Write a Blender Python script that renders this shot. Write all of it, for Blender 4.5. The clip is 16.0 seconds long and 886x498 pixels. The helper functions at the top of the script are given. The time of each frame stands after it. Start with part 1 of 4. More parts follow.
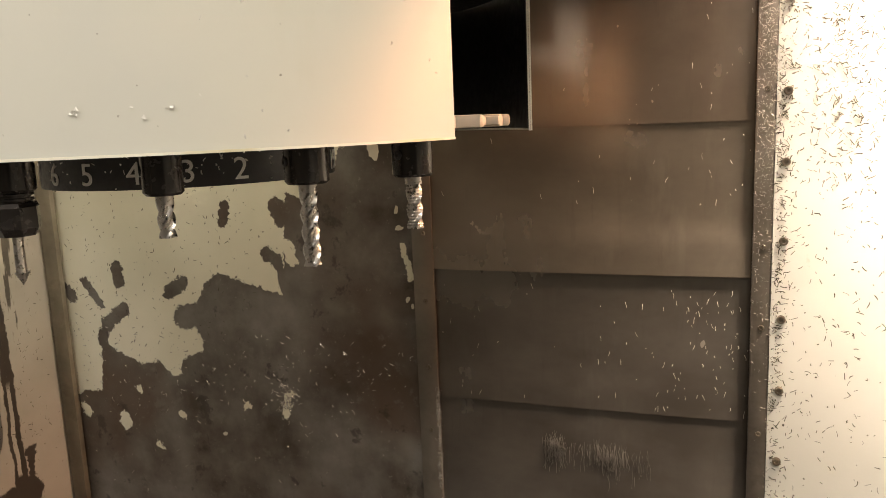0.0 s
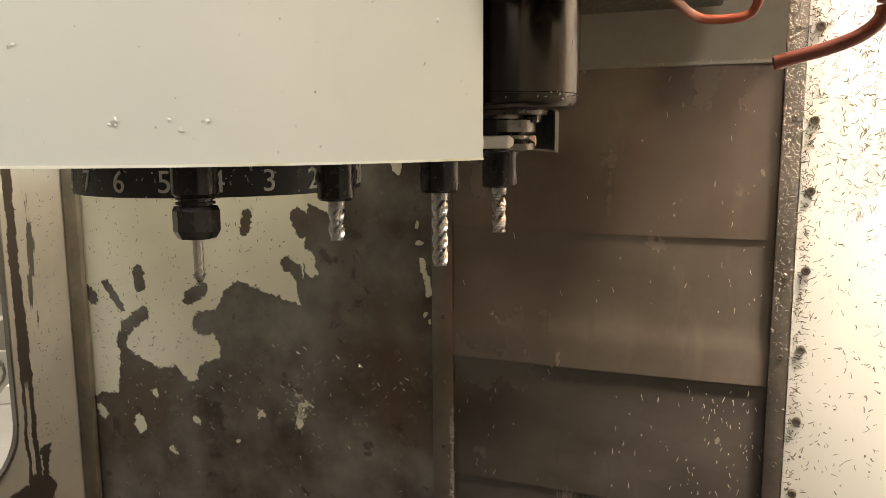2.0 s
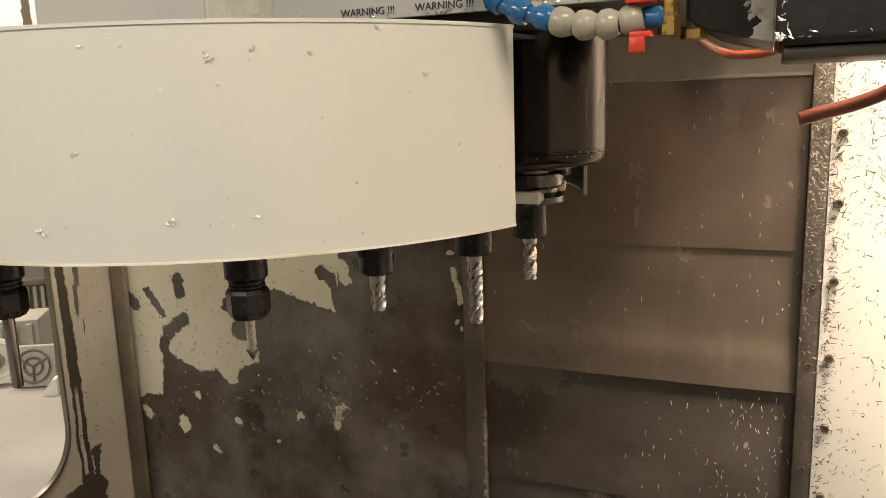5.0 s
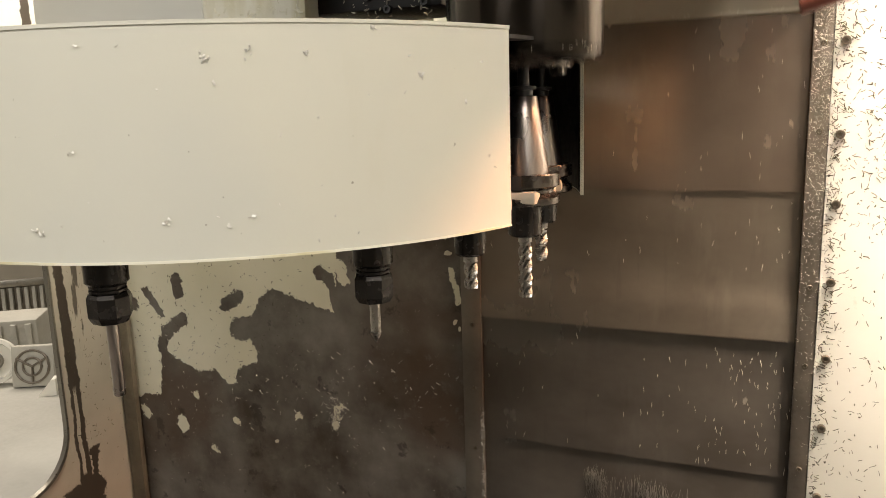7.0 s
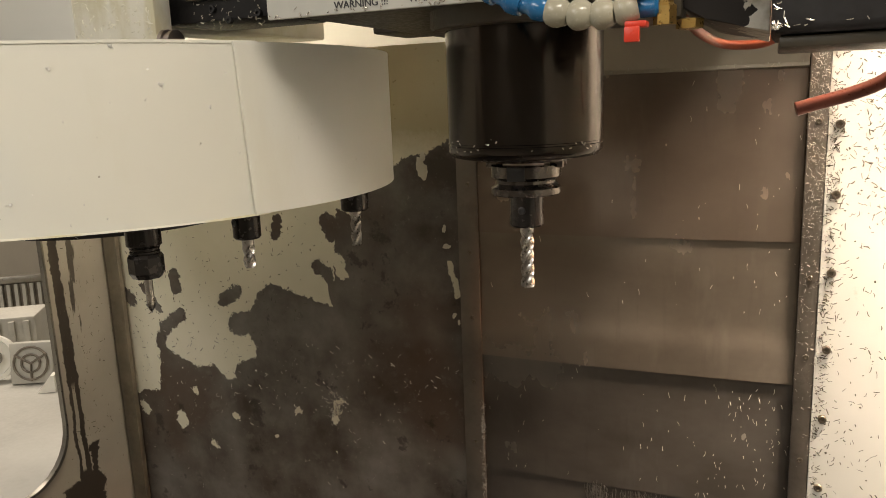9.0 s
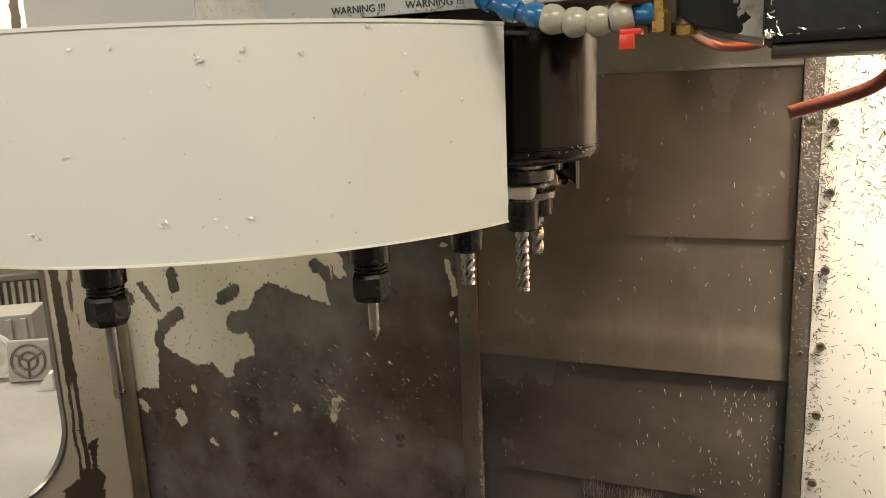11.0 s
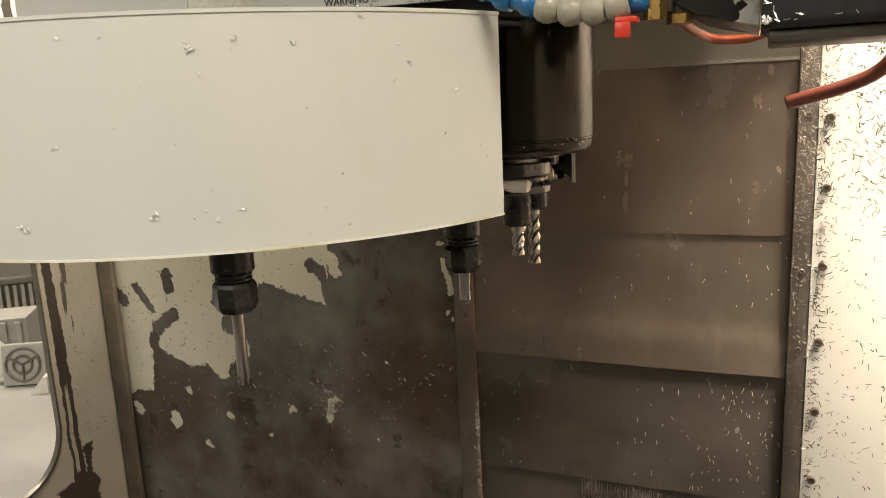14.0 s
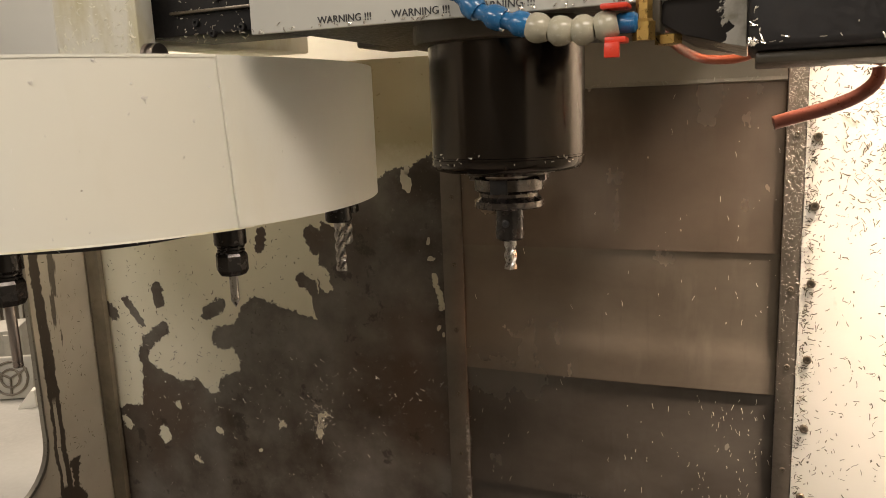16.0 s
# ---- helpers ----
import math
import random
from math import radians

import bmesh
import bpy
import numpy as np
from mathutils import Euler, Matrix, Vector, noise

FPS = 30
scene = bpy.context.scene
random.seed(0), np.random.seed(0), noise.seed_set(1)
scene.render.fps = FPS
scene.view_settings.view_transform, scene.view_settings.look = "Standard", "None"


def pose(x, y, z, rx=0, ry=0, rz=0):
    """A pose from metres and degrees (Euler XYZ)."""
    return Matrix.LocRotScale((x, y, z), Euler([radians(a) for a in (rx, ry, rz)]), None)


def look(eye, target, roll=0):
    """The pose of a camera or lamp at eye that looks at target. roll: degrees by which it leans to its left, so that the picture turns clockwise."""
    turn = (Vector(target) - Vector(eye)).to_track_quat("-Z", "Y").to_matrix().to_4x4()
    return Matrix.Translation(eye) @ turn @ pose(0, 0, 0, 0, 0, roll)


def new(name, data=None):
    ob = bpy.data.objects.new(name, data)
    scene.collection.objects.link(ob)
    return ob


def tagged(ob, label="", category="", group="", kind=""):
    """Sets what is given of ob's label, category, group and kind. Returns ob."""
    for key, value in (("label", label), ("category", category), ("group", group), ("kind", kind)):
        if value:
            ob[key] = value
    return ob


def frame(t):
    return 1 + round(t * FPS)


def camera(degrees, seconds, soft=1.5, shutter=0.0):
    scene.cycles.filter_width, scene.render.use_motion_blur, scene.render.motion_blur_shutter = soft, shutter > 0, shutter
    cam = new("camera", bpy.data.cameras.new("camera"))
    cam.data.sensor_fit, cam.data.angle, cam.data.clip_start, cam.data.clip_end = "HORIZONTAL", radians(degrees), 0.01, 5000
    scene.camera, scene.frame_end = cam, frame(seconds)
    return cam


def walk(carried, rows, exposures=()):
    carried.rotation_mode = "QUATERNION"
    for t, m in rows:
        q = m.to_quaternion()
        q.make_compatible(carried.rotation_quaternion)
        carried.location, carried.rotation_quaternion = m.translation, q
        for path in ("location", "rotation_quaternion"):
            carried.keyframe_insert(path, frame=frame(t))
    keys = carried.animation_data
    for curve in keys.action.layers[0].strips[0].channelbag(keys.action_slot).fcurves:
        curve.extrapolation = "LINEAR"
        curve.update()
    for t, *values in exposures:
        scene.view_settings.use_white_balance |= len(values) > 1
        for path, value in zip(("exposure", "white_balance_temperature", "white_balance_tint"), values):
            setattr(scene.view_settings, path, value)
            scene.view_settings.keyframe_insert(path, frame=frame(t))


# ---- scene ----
SECONDS = 16.0
cam = camera(60.15, SECONDS, soft=0.75, shutter=0.5)

# t, x, y, z, pitch, roll, yaw
CAM_ROWS = [
    (0, 0.2067, -0.6540, 1.4026, -9.443, 2.319, 19.719),
    (0.5, 0.2037, -0.6570, 1.4033, -9.526, 2.346, 19.916),
    (1, 0.1987, -0.6562, 1.4030, -9.546, 2.463, 19.887),
    (1.5, 0.2031, -0.6535, 1.4062, -9.227, 2.849, 20.347),
    (2, 0.2020, -0.6594, 1.4068, -8.345, 0.392, 21.221),
    (2.2, 0.1889, -0.6686, 1.4188, -8.194, 0.568, 20.538),
    (2.3, 0.1977, -0.6683, 1.4361, -7.920, 1.648, 20.672),
    (2.4, 0.2067, -0.6717, 1.4449, -7.406, 1.280, 21.073),
    (2.5, 0.2065, -0.6755, 1.4602, -7.484, 1.452, 21.074),
    (2.6, 0.2035, -0.6735, 1.4720, -7.638, 1.582, 21.136),
    (2.8, 0.2030, -0.6735, 1.4810, -9.258, 2.397, 22.677),
    (3, 0.2030, -0.6740, 1.4825, -10.395, 0.376, 22.706),
    (3.5, 0.2037, -0.6733, 1.4817, -10.373, 1.262, 23.034),
    (4, 0.1995, -0.6763, 1.4866, -10.786, 1.838, 23.110),
    (6.5, 0.2055, -0.6739, 1.4854, -10.911, 1.795, 22.807),
    (7, 0.2051, -0.6762, 1.4858, -10.812, 1.796, 22.928),
    (7.5, 0.2040, -0.6789, 1.4849, -10.900, 1.885, 22.931),
    (8, 0.2038, -0.6821, 1.4855, -11.101, 2.012, 22.666),
    (8.5, 0.2008, -0.6742, 1.4814, -11.181, 2.216, 22.460),
    (9, 0.2021, -0.6718, 1.4845, -11.310, 2.199, 22.713),
    (11.5, 0.2031, -0.6767, 1.4939, -11.829, 2.348, 22.293),
    (12, 0.2039, -0.6760, 1.4914, -11.814, 2.120, 22.238),
    (12.5, 0.2062, -0.6773, 1.4853, -11.392, 1.909, 22.599),
    (13, 0.1967, -0.6698, 1.4860, -11.438, 2.043, 22.356),
    (13.5, 0.1979, -0.6717, 1.4890, -11.617, 2.554, 22.199),
    (14, 0.2020, -0.6716, 1.4847, -11.571, 2.651, 22.079),
    (14.5, 0.1997, -0.6727, 1.4828, -11.454, 2.493, 21.668),
    (15, 0.2017, -0.6724, 1.4786, -11.033, 2.389, 21.794),
    (15.5, 0.2029, -0.6699, 1.4780, -10.494, 2.004, 21.892),
    (16, 0.2042, -0.6741, 1.4859, -10.466, 2.190, 21.563),
]
# seconds, stops, kelvin, tint: the camera's white balance drifts as the drum comes and goes
WHITE = [(0, 0, 6890, 16), (0.7, 0, 6690, 14), (2.1, 0, 6690, 14), (2.9, 0, 7040, 18), (4.2, 0, 7040, 18), (6.3, 0, 6790, 15), (7.0, 0, 6690, 14), (8.4, 0, 6690, 14),
         (9.2, 0, 6890, 16), (11.4, 0, 6690, 14), (12.4, 0, 6940, 17), (12.9, 0, 6890, 16), (13.4, 0, 6690, 14), (14.5, 0, 6690, 14), (15.1, 0, 7040, 18), (16.0, 0, 7090, 19)]
walk(cam, [(t, pose(x, y, z, 90 + p, r, w)) for t, x, y, z, p, r, w in CAM_ROWS], exposures=WHITE)

# ---- world and lights ----
world = bpy.data.worlds.new("world")
scene.world = world
world.use_nodes = True
world.node_tree.nodes["Background"].inputs[0].default_value = (0.9, 0.93, 1.0, 1)
world.node_tree.nodes["Background"].inputs[1].default_value = 0.03
scene.view_settings.exposure = 0.0


def area_lamp(name, eye, target, sx, sy, watts, colour):
    data = bpy.data.lights.new(name, "AREA")
    data.shape, data.size, data.size_y, data.energy, data.color = "RECTANGLE", sx, sy, watts, colour
    ob = new(name, data)
    ob.matrix_basis = look(eye, target)
    return ob


# a warm lamp high in the far corner, a tube behind the back wall's top edge, the workshop's tubes in front, and added
# fills
work_lamp = area_lamp("work_lamp", (0.82, 0.22, 2.75), (0.50, 0.46, 0.70), 0.36, 0.20, 22, (1.0, 0.86, 0.70))
work_lamp.data.spread = radians(44)
# added second warm lamp, unseen, for the peach glow on the drum's edge
drum_edge_fill = area_lamp("drum_edge_fill", (0.90, 0.35, 2.20), (0.02, -0.13, 1.44), 0.22, 0.22, 7.5, (1.0, 0.47, 0.23))
drum_edge_fill.data.spread = radians(92)
area_lamp("wall_tube", (-0.66, 0.49, 2.24), (-0.66, 0.545, 1.5), 0.50, 0.05, 12, (1.0, 0.95, 0.82))
for lamp_x in (-0.68, -0.40):
    area_lamp("shop_tube", (lamp_x, -2.1, 2.20), (lamp_x * 0.5, 0.3, 1.25), 0.10, 0.45, 2.8, (1.0, 0.99, 0.91))
area_lamp("shop_tube", (-2.0, -2.6, 3.3), (-0.4, 0.2, 1.3), 1.2, 0.3, 34, (0.97, 0.99, 0.96))
area_lamp("shop_tube", (0.95, -1.2, 2.90), (-0.2, 0.0, 1.3), 1.1, 0.30, 28, (1.0, 0.955, 0.85))
# added fill, unseen, aimed at the lower white wall
area_lamp("white_wall_fill", (1.25, -1.7, 2.00), (0.40, 0.5, 0.95), 0.6, 0.35, 1.5, (1.0, 0.98, 0.90))
# added ceiling lights, unseen, so the steel has a lit room to reflect
for lamp_x in (-2.2, 2.2):
    area_lamp("ceiling_fill", (lamp_x, -3.0, 3.5), (lamp_x, -3.0, 0.0), 2.4, 0.25, 10, (0.98, 1.0, 0.94))
# one more added to brighten the bench beyond the window
area_lamp("ceiling_fill", (-3.0, 1.4, 3.4), (-2.7, 1.2, 0.0), 2.4, 0.25, 105, (1.0, 0.93, 0.80))

Y_BACK, X_LEFT, Z_TOP = 0.536, -1.10, 2.3

# ---- materials ----


class Mat:
    """A node material under construction."""

    def __init__(self, name, colour=(0.5, 0.5, 0.5), rough=0.5, metal=0.0):
        self.m = bpy.data.materials.new(name)
        self.m.use_nodes = True
        self.t = self.m.node_tree
        self.b = self.t.nodes["Principled BSDF"]
        self.b.inputs["Base Color"].default_value = (*colour, 1)
        self.b.inputs["Roughness"].default_value = rough
        self.b.inputs["Metallic"].default_value = metal
        self.co = self.t.nodes.new("ShaderNodeTexCoord").outputs["Object"]

    def link(self, a, b):
        self.t.links.new(a, b)

    def put(self, socket, value):
        if isinstance(value, (int, float)):
            socket.default_value = value
        elif isinstance(value, tuple):
            socket.default_value = (*value, 1) if len(value) == 3 and socket.type == "RGBA" else value
        else:
            self.link(value, socket)

    def math(self, op, a, b=0.0, clamp=False):
        n = self.t.nodes.new("ShaderNodeMath")
        n.operation, n.use_clamp = op, clamp
        self.put(n.inputs[0], a)
        self.put(n.inputs[1], b)
        return n.outputs[0]

    def vec(self, op, a, b=(0.0, 0.0, 0.0)):
        n = self.t.nodes.new("ShaderNodeVectorMath")
        n.operation = op
        self.put(n.inputs[0], a)
        self.put(n.inputs[1], b)
        return n.outputs["Value"] if op in ("LENGTH", "DOT_PRODUCT") else n.outputs[0]

    def noise(self, scale, detail=4, rough=0.55, stretch=None, colour=False, offset=None):
        co = self.co
        if stretch:
            co = self.vec("MULTIPLY", co, stretch)
        if offset:
            co = self.vec("ADD", co, offset)
        n = self.t.nodes.new("ShaderNodeTexNoise")
        n.inputs["Scale"].default_value, n.inputs["Detail"].default_value, n.inputs["Roughness"].default_value = scale, detail, rough
        self.link(co, n.inputs["Vector"])
        return n.outputs["Color" if colour else "Fac"]

    def ramp(self, fac, a, b, lo=0.0, hi=1.0):
        n = self.t.nodes.new("ShaderNodeMapRange")
        n.clamp = True
        self.put(n.inputs["Value"], fac)
        for k, v in (("From Min", a), ("From Max", b), ("To Min", lo), ("To Max", hi)):
            n.inputs[k].default_value = v
        return n.outputs[0]

    def mix(self, fac, a, b):
        n = self.t.nodes.new("ShaderNodeMix")
        n.data_type = "RGBA"
        self.put(n.inputs["Factor"], fac)
        self.put(n.inputs[6], a)
        self.put(n.inputs[7], b)
        return n.outputs[2]

    def bump(self, height, strength=0.2, distance=0.001):
        n = self.t.nodes.new("ShaderNodeBump")
        n.inputs["Strength"].default_value, n.inputs["Distance"].default_value = strength, distance
        self.put(n.inputs["Height"], height)
        self.link(n.outputs[0], self.b.inputs["Normal"])

    def set(self, **values):
        for k, v in values.items():
            self.put(self.b.inputs[{"colour": "Base Color", "rough": "Roughness", "metal": "Metallic", "emit": "Emission Color",
                                    "power": "Emission Strength", "coat": "Coat Weight", "spec": "Specular IOR Level",
                                    "trans": "Transmission Weight", "aniso": "Anisotropic", "tangent": "Tangent"}[k]], v)
        return self


def worn(name, colour, rough, metal=0.0, vary=0.25, scale=30.0, stretch=None, grime=(0.05, 0.04, 0.03), dirt=0.3, bump=0.15):
    """A surface with grain, a coarser unevenness and some grime."""
    k = Mat(name, colour, rough, metal)
    big, fine = k.noise(scale * 0.25, 5, stretch=stretch), k.noise(scale * 6, 3, stretch=stretch)
    c = k.mix(k.ramp(big, 0.35, 0.7), tuple(v * (1 - vary) for v in colour), tuple(min(1, v * (1 + vary * 0.4)) for v in colour))
    c = k.mix(k.ramp(k.noise(scale * 0.6, 6, 0.65, offset=(3.1, 1.7, 0.4)), 0.55, 0.8, 0, dirt), c, grime)
    k.set(colour=c, rough=k.ramp(fine, 0.3, 0.7, max(0.03, rough - 0.1), min(1, rough + 0.12)))
    k.bump(fine, bump, 0.0006)
    return k.m


CREAM = (0.60, 0.57, 0.47)


def drum_paint():
    k = Mat("drum_paint", (0.66, 0.64, 0.55), 0.38)
    big = k.noise(5, 3)
    c = k.mix(k.ramp(big, 0.35, 0.65), (0.650, 0.652, 0.590), (0.700, 0.688, 0.595))
    spots = k.noise(150, 2, 0.5, offset=(5, 2, 1))
    c = k.mix(k.ramp(spots, 0.76, 0.79, 0, 0.7), c, (0.22, 0.20, 0.14))
    c = k.mix(k.ramp(k.noise(9, 5, 0.6, stretch=(1, 1, 0.25), offset=(1, 7, 2)), 0.55, 0.75, 0, 0.25), c, (0.50, 0.43, 0.22))
    k.set(colour=c, rough=k.ramp(k.noise(40, 3), 0.3, 0.7, 0.44, 0.58))
    k.bump(k.noise(260, 3), 0.12, 0.0005)
    return k.m


def peeled_wall():
    """Cream paint that has come off oily sheet steel; the bared part follows a ragged line."""
    k = Mat("peeled_paint", CREAM, 0.4)
    warp = k.vec("SUBTRACT", k.noise(38, 6, 0.7, colour=True), (0.5, 0.5, 0.5))
    n = k.t.nodes.new("ShaderNodeVectorMath")
    n.operation = "SCALE"
    k.link(warp, n.inputs[0])
    n.inputs["Scale"].default_value = 0.022
    p = k.vec("ADD", k.co, n.outputs[0])
    fine = k.vec("SUBTRACT", k.noise(95, 5, 0.65, colour=True, offset=(2, 5, 8)), (0.5, 0.5, 0.5))
    n = k.t.nodes.new("ShaderNodeVectorMath")
    n.operation = "SCALE"
    k.link(fine, n.inputs[0])
    n.inputs["Scale"].default_value = 0.024
    p = k.vec("ADD", p, n.outputs[0])
    sep = k.t.nodes.new("ShaderNodeSeparateXYZ")
    k.link(p, sep.inputs[0])
    curve = k.t.nodes.new("ShaderNodeFloatCurve")
    k.link(k.ramp(sep.outputs[0], -1.12, -0.22), curve.inputs["Value"])
    line = ((-1.12, .845), (-1.06, .868), (-1.0, .882), (-.992, .905), (-.985, .985), (-.968, .985), (-.938, .966), (-.89, .945), (-.84, .955), (-.821, .932),
            (-.794, .928), (-.784, .960), (-.745, .976), (-.736, 1.08), (-.717, 1.116), (-.685, 1.139), (-.638, 1.126), (-.596, 1.117), (-.546, 1.098),
            (-.541, 1.15), (-.535, 1.20), (-.533, 1.262), (-.523, 1.286), (-.502, 1.280), (-.476, 1.273), (-.467, 1.302), (-.460, 1.327), (-.418, 1.341), (-.415, 1.367), (-.395, 1.369), (-.384, 1.381), (-.357, 1.389),
            (-.340, 1.390), (-.317, 1.402), (-.298, 1.415), (-.22, 1.44))
    pts = sorted(((x + 1.12) / 0.9, (z - 0.8) / 0.7) for x, z in line)
    cu = curve.mapping.curves[0]
    for i, (u, v) in enumerate(pts):
        if i < 2:
            cu.points[0 if i == 0 else 1].location = (u, v)
        else:
            cu.points.new(u, v)
    for q in cu.points:
        q.handle_type = "VECTOR"
    curve.mapping.update()
    edge = k.math("MULTIPLY_ADD", curve.outputs[0], 0.7)
    edge.node.inputs[2].default_value = 0.8
    bare = k.math("MULTIPLY", k.math("SUBTRACT", edge, sep.outputs[2]), 60.0)

    def streak(x0, z0, x1, z1, r):
        """Nearness to a short stroke on the wall."""
        dx, dz = x1 - x0, z1 - z0
        ll = dx * dx + dz * dz
        rel = k.vec("SUBTRACT", p, (x0, 0.0, z0))
        u = k.math("MULTIPLY", k.vec("DOT_PRODUCT", rel, (dx, 0.0, dz)), 1 / ll, True)
        along = k.t.nodes.new("ShaderNodeVectorMath")
        along.operation = "SCALE"
        along.inputs[0].default_value = (dx, 0.0, dz)
        k.link(u, along.inputs["Scale"])
        d = k.vec("MULTIPLY", k.vec("SUBTRACT", rel, along.outputs[0]), (1 / r, 0.0, 1 / r))
        return k.math("SUBTRACT", 1.0, k.vec("LENGTH", d))

    for q in ((-.982, .985, -.970, 1.020, .013), (-.970, 1.020, -.918, 1.055, .014), (-.770, 1.048, -.735, 1.052, .026), (-.574, 1.176, -.556, 1.165, .013),
              (-.556, 1.165, -.541, 1.120, .010), (-.926, 1.140, -.925, 1.112, .015), (-1.013, 1.113, -.975, 1.066, .010), (-1.062, 1.090, -1.050, 1.078, .014),
              (-.800, 1.096, -.768, 1.118, .014), (-.775, 1.118, -.805, 1.092, .010), (-.657, 1.265, -.664, 1.236, .011), (-.546, 1.264, -.540, 1.244, .017),
              (-.725, 1.005, -.715, 1.06, .022)):
        bare = k.math("MAXIMUM", bare, streak(*q))
    for q in ((-.944, .825, -.942, .812, .013), (-1.050, .838, -1.043, .828, .010), (-.301, 1.195, -.290, 1.140, .006), (-.553, .900, -.559, .866, .008),
              (-.540, .912, -.552, .900, .005), (-.648, .876, -.640, .877, .005), (-.802, .846, -.796, .843, .006), (-.868, .775, -.860, .770, .006),
              (-.780, .985, -.752, .998, .020), (-.905, .893, -.900, .886, .005), (-.528, 1.195, -.522, 1.165, .011)):
        bare = k.math("MINIMUM", bare, k.math("MULTIPLY", streak(*q), -1.0))
    mask = k.ramp(bare, -0.05, 0.08)
    cream = k.mix(k.ramp(k.noise(6, 4), 0.35, 0.7), (0.68, 0.65, 0.50), (0.76, 0.72, 0.57))
    cream = k.mix(k.ramp(k.noise(120, 2, offset=(2, 0, 5)), 0.70, 0.74, 0, 0.8), cream, (0.09, 0.08, 0.05))
    cloud = k.noise(7, 6, 0.6, offset=(0, 3, 0.7))
    steel = k.mix(k.ramp(cloud, 0.35, 0.68), (0.056, 0.043, 0.031), (0.205, 0.190, 0.165))
    steel = k.mix(k.ramp(k.noise(3.2, 3, offset=(4, 0, 9)), 0.47, 0.60, 0, 0.8), steel, (0.086, 0.056, 0.037))
    steel = k.mix(k.ramp(k.noise(150, 3, offset=(7, 0, 1)), 0.68, 0.74, 0, 0.55), steel, (0.27, 0.25, 0.21))
    steel = k.mix(k.ramp(k.noise(24, 5, 0.7, offset=(1, 0, 6)), 0.58, 0.66, 0, 0.45), steel, (0.170, 0.160, 0.138))
    steel = k.mix(k.ramp(k.noise(18, 5, 0.7, offset=(8, 0, 2)), 0.60, 0.66, 0, 0.6), steel, (0.022, 0.017, 0.012))
    # olive tint stands in for the head's shade on the upper right paint
    head_shade = k.math("MULTIPLY", k.ramp(sep.outputs[2], 1.37, 1.43, 0.0, 0.75), k.ramp(sep.outputs[0], -0.50, -0.42))
    cream = k.mix(head_shade, cream, (0.30, 0.235, 0.10))
    k.set(colour=k.mix(mask, cream, steel), rough=k.mix(mask, k.ramp(cloud, 0.3, 0.7, 0.34, 0.5), k.ramp(cloud, 0.3, 0.7, 0.28, 0.55)))
    hgt = k.math("SUBTRACT", k.math("MULTIPLY", k.noise(180, 4), 0.25), mask)
    k.bump(hgt, 0.55, 0.0012)
    return k.m


def brushed_steel(name, dark, pale, smudge, rubbed, metal):
    """Oily telescopic cover sheet with smears and rubbed streaks."""
    k = Mat(name, pale, 0.35, metal)
    cloud = k.noise(4.0, 5, 0.6, stretch=(1, 1, 1.6))
    smear = k.noise(11, 4, 0.6, stretch=(1.6, 1, 0.5), offset=(3, 0, 6))
    c = k.mix(k.ramp(cloud, 0.35, 0.68), dark, pale)
    c = k.mix(k.ramp(smear, 0.56, 0.72, 0, 0.35), c, smudge)
    rub = k.noise(26, 5, 0.6, stretch=(2.2, 1, 0.22), offset=(7, 0, 2))
    c = k.mix(k.ramp(rub, 0.60, 0.78, 0, 0.30), c, rubbed)
    k.set(colour=c, rough=k.ramp(k.math("ADD", k.math("MULTIPLY", smear, 0.4), k.math("MULTIPLY", cloud, 0.6)), 0.38, 0.64, 0.19, 0.30), aniso=0.75)
    upright = k.t.nodes.new("ShaderNodeCombineXYZ")
    upright.inputs[2].default_value = 1.0
    k.set(tangent=upright.outputs[0])
    k.bump(k.math("ADD", k.noise(3.0, 2, stretch=(0.6, 1, 2.2)), k.math("MULTIPLY", k.noise(40, 3, stretch=(2.5, 1, 0.3)), 0.012)), 0.12, 0.004)
    return k.m


def stained_cream():
    k = Mat("stained_cream", CREAM, 0.5)
    c = k.mix(k.ramp(k.noise(9, 5, 0.6, stretch=(1, 1, 0.35), offset=(0.32, 0, 0)), 0.52, 0.74), (0.84, 0.82, 0.70), (0.52, 0.45, 0.16))
    k.set(colour=c)
    k.bump(k.noise(60, 4, 0.6), 0.35, 0.003)
    return k.m


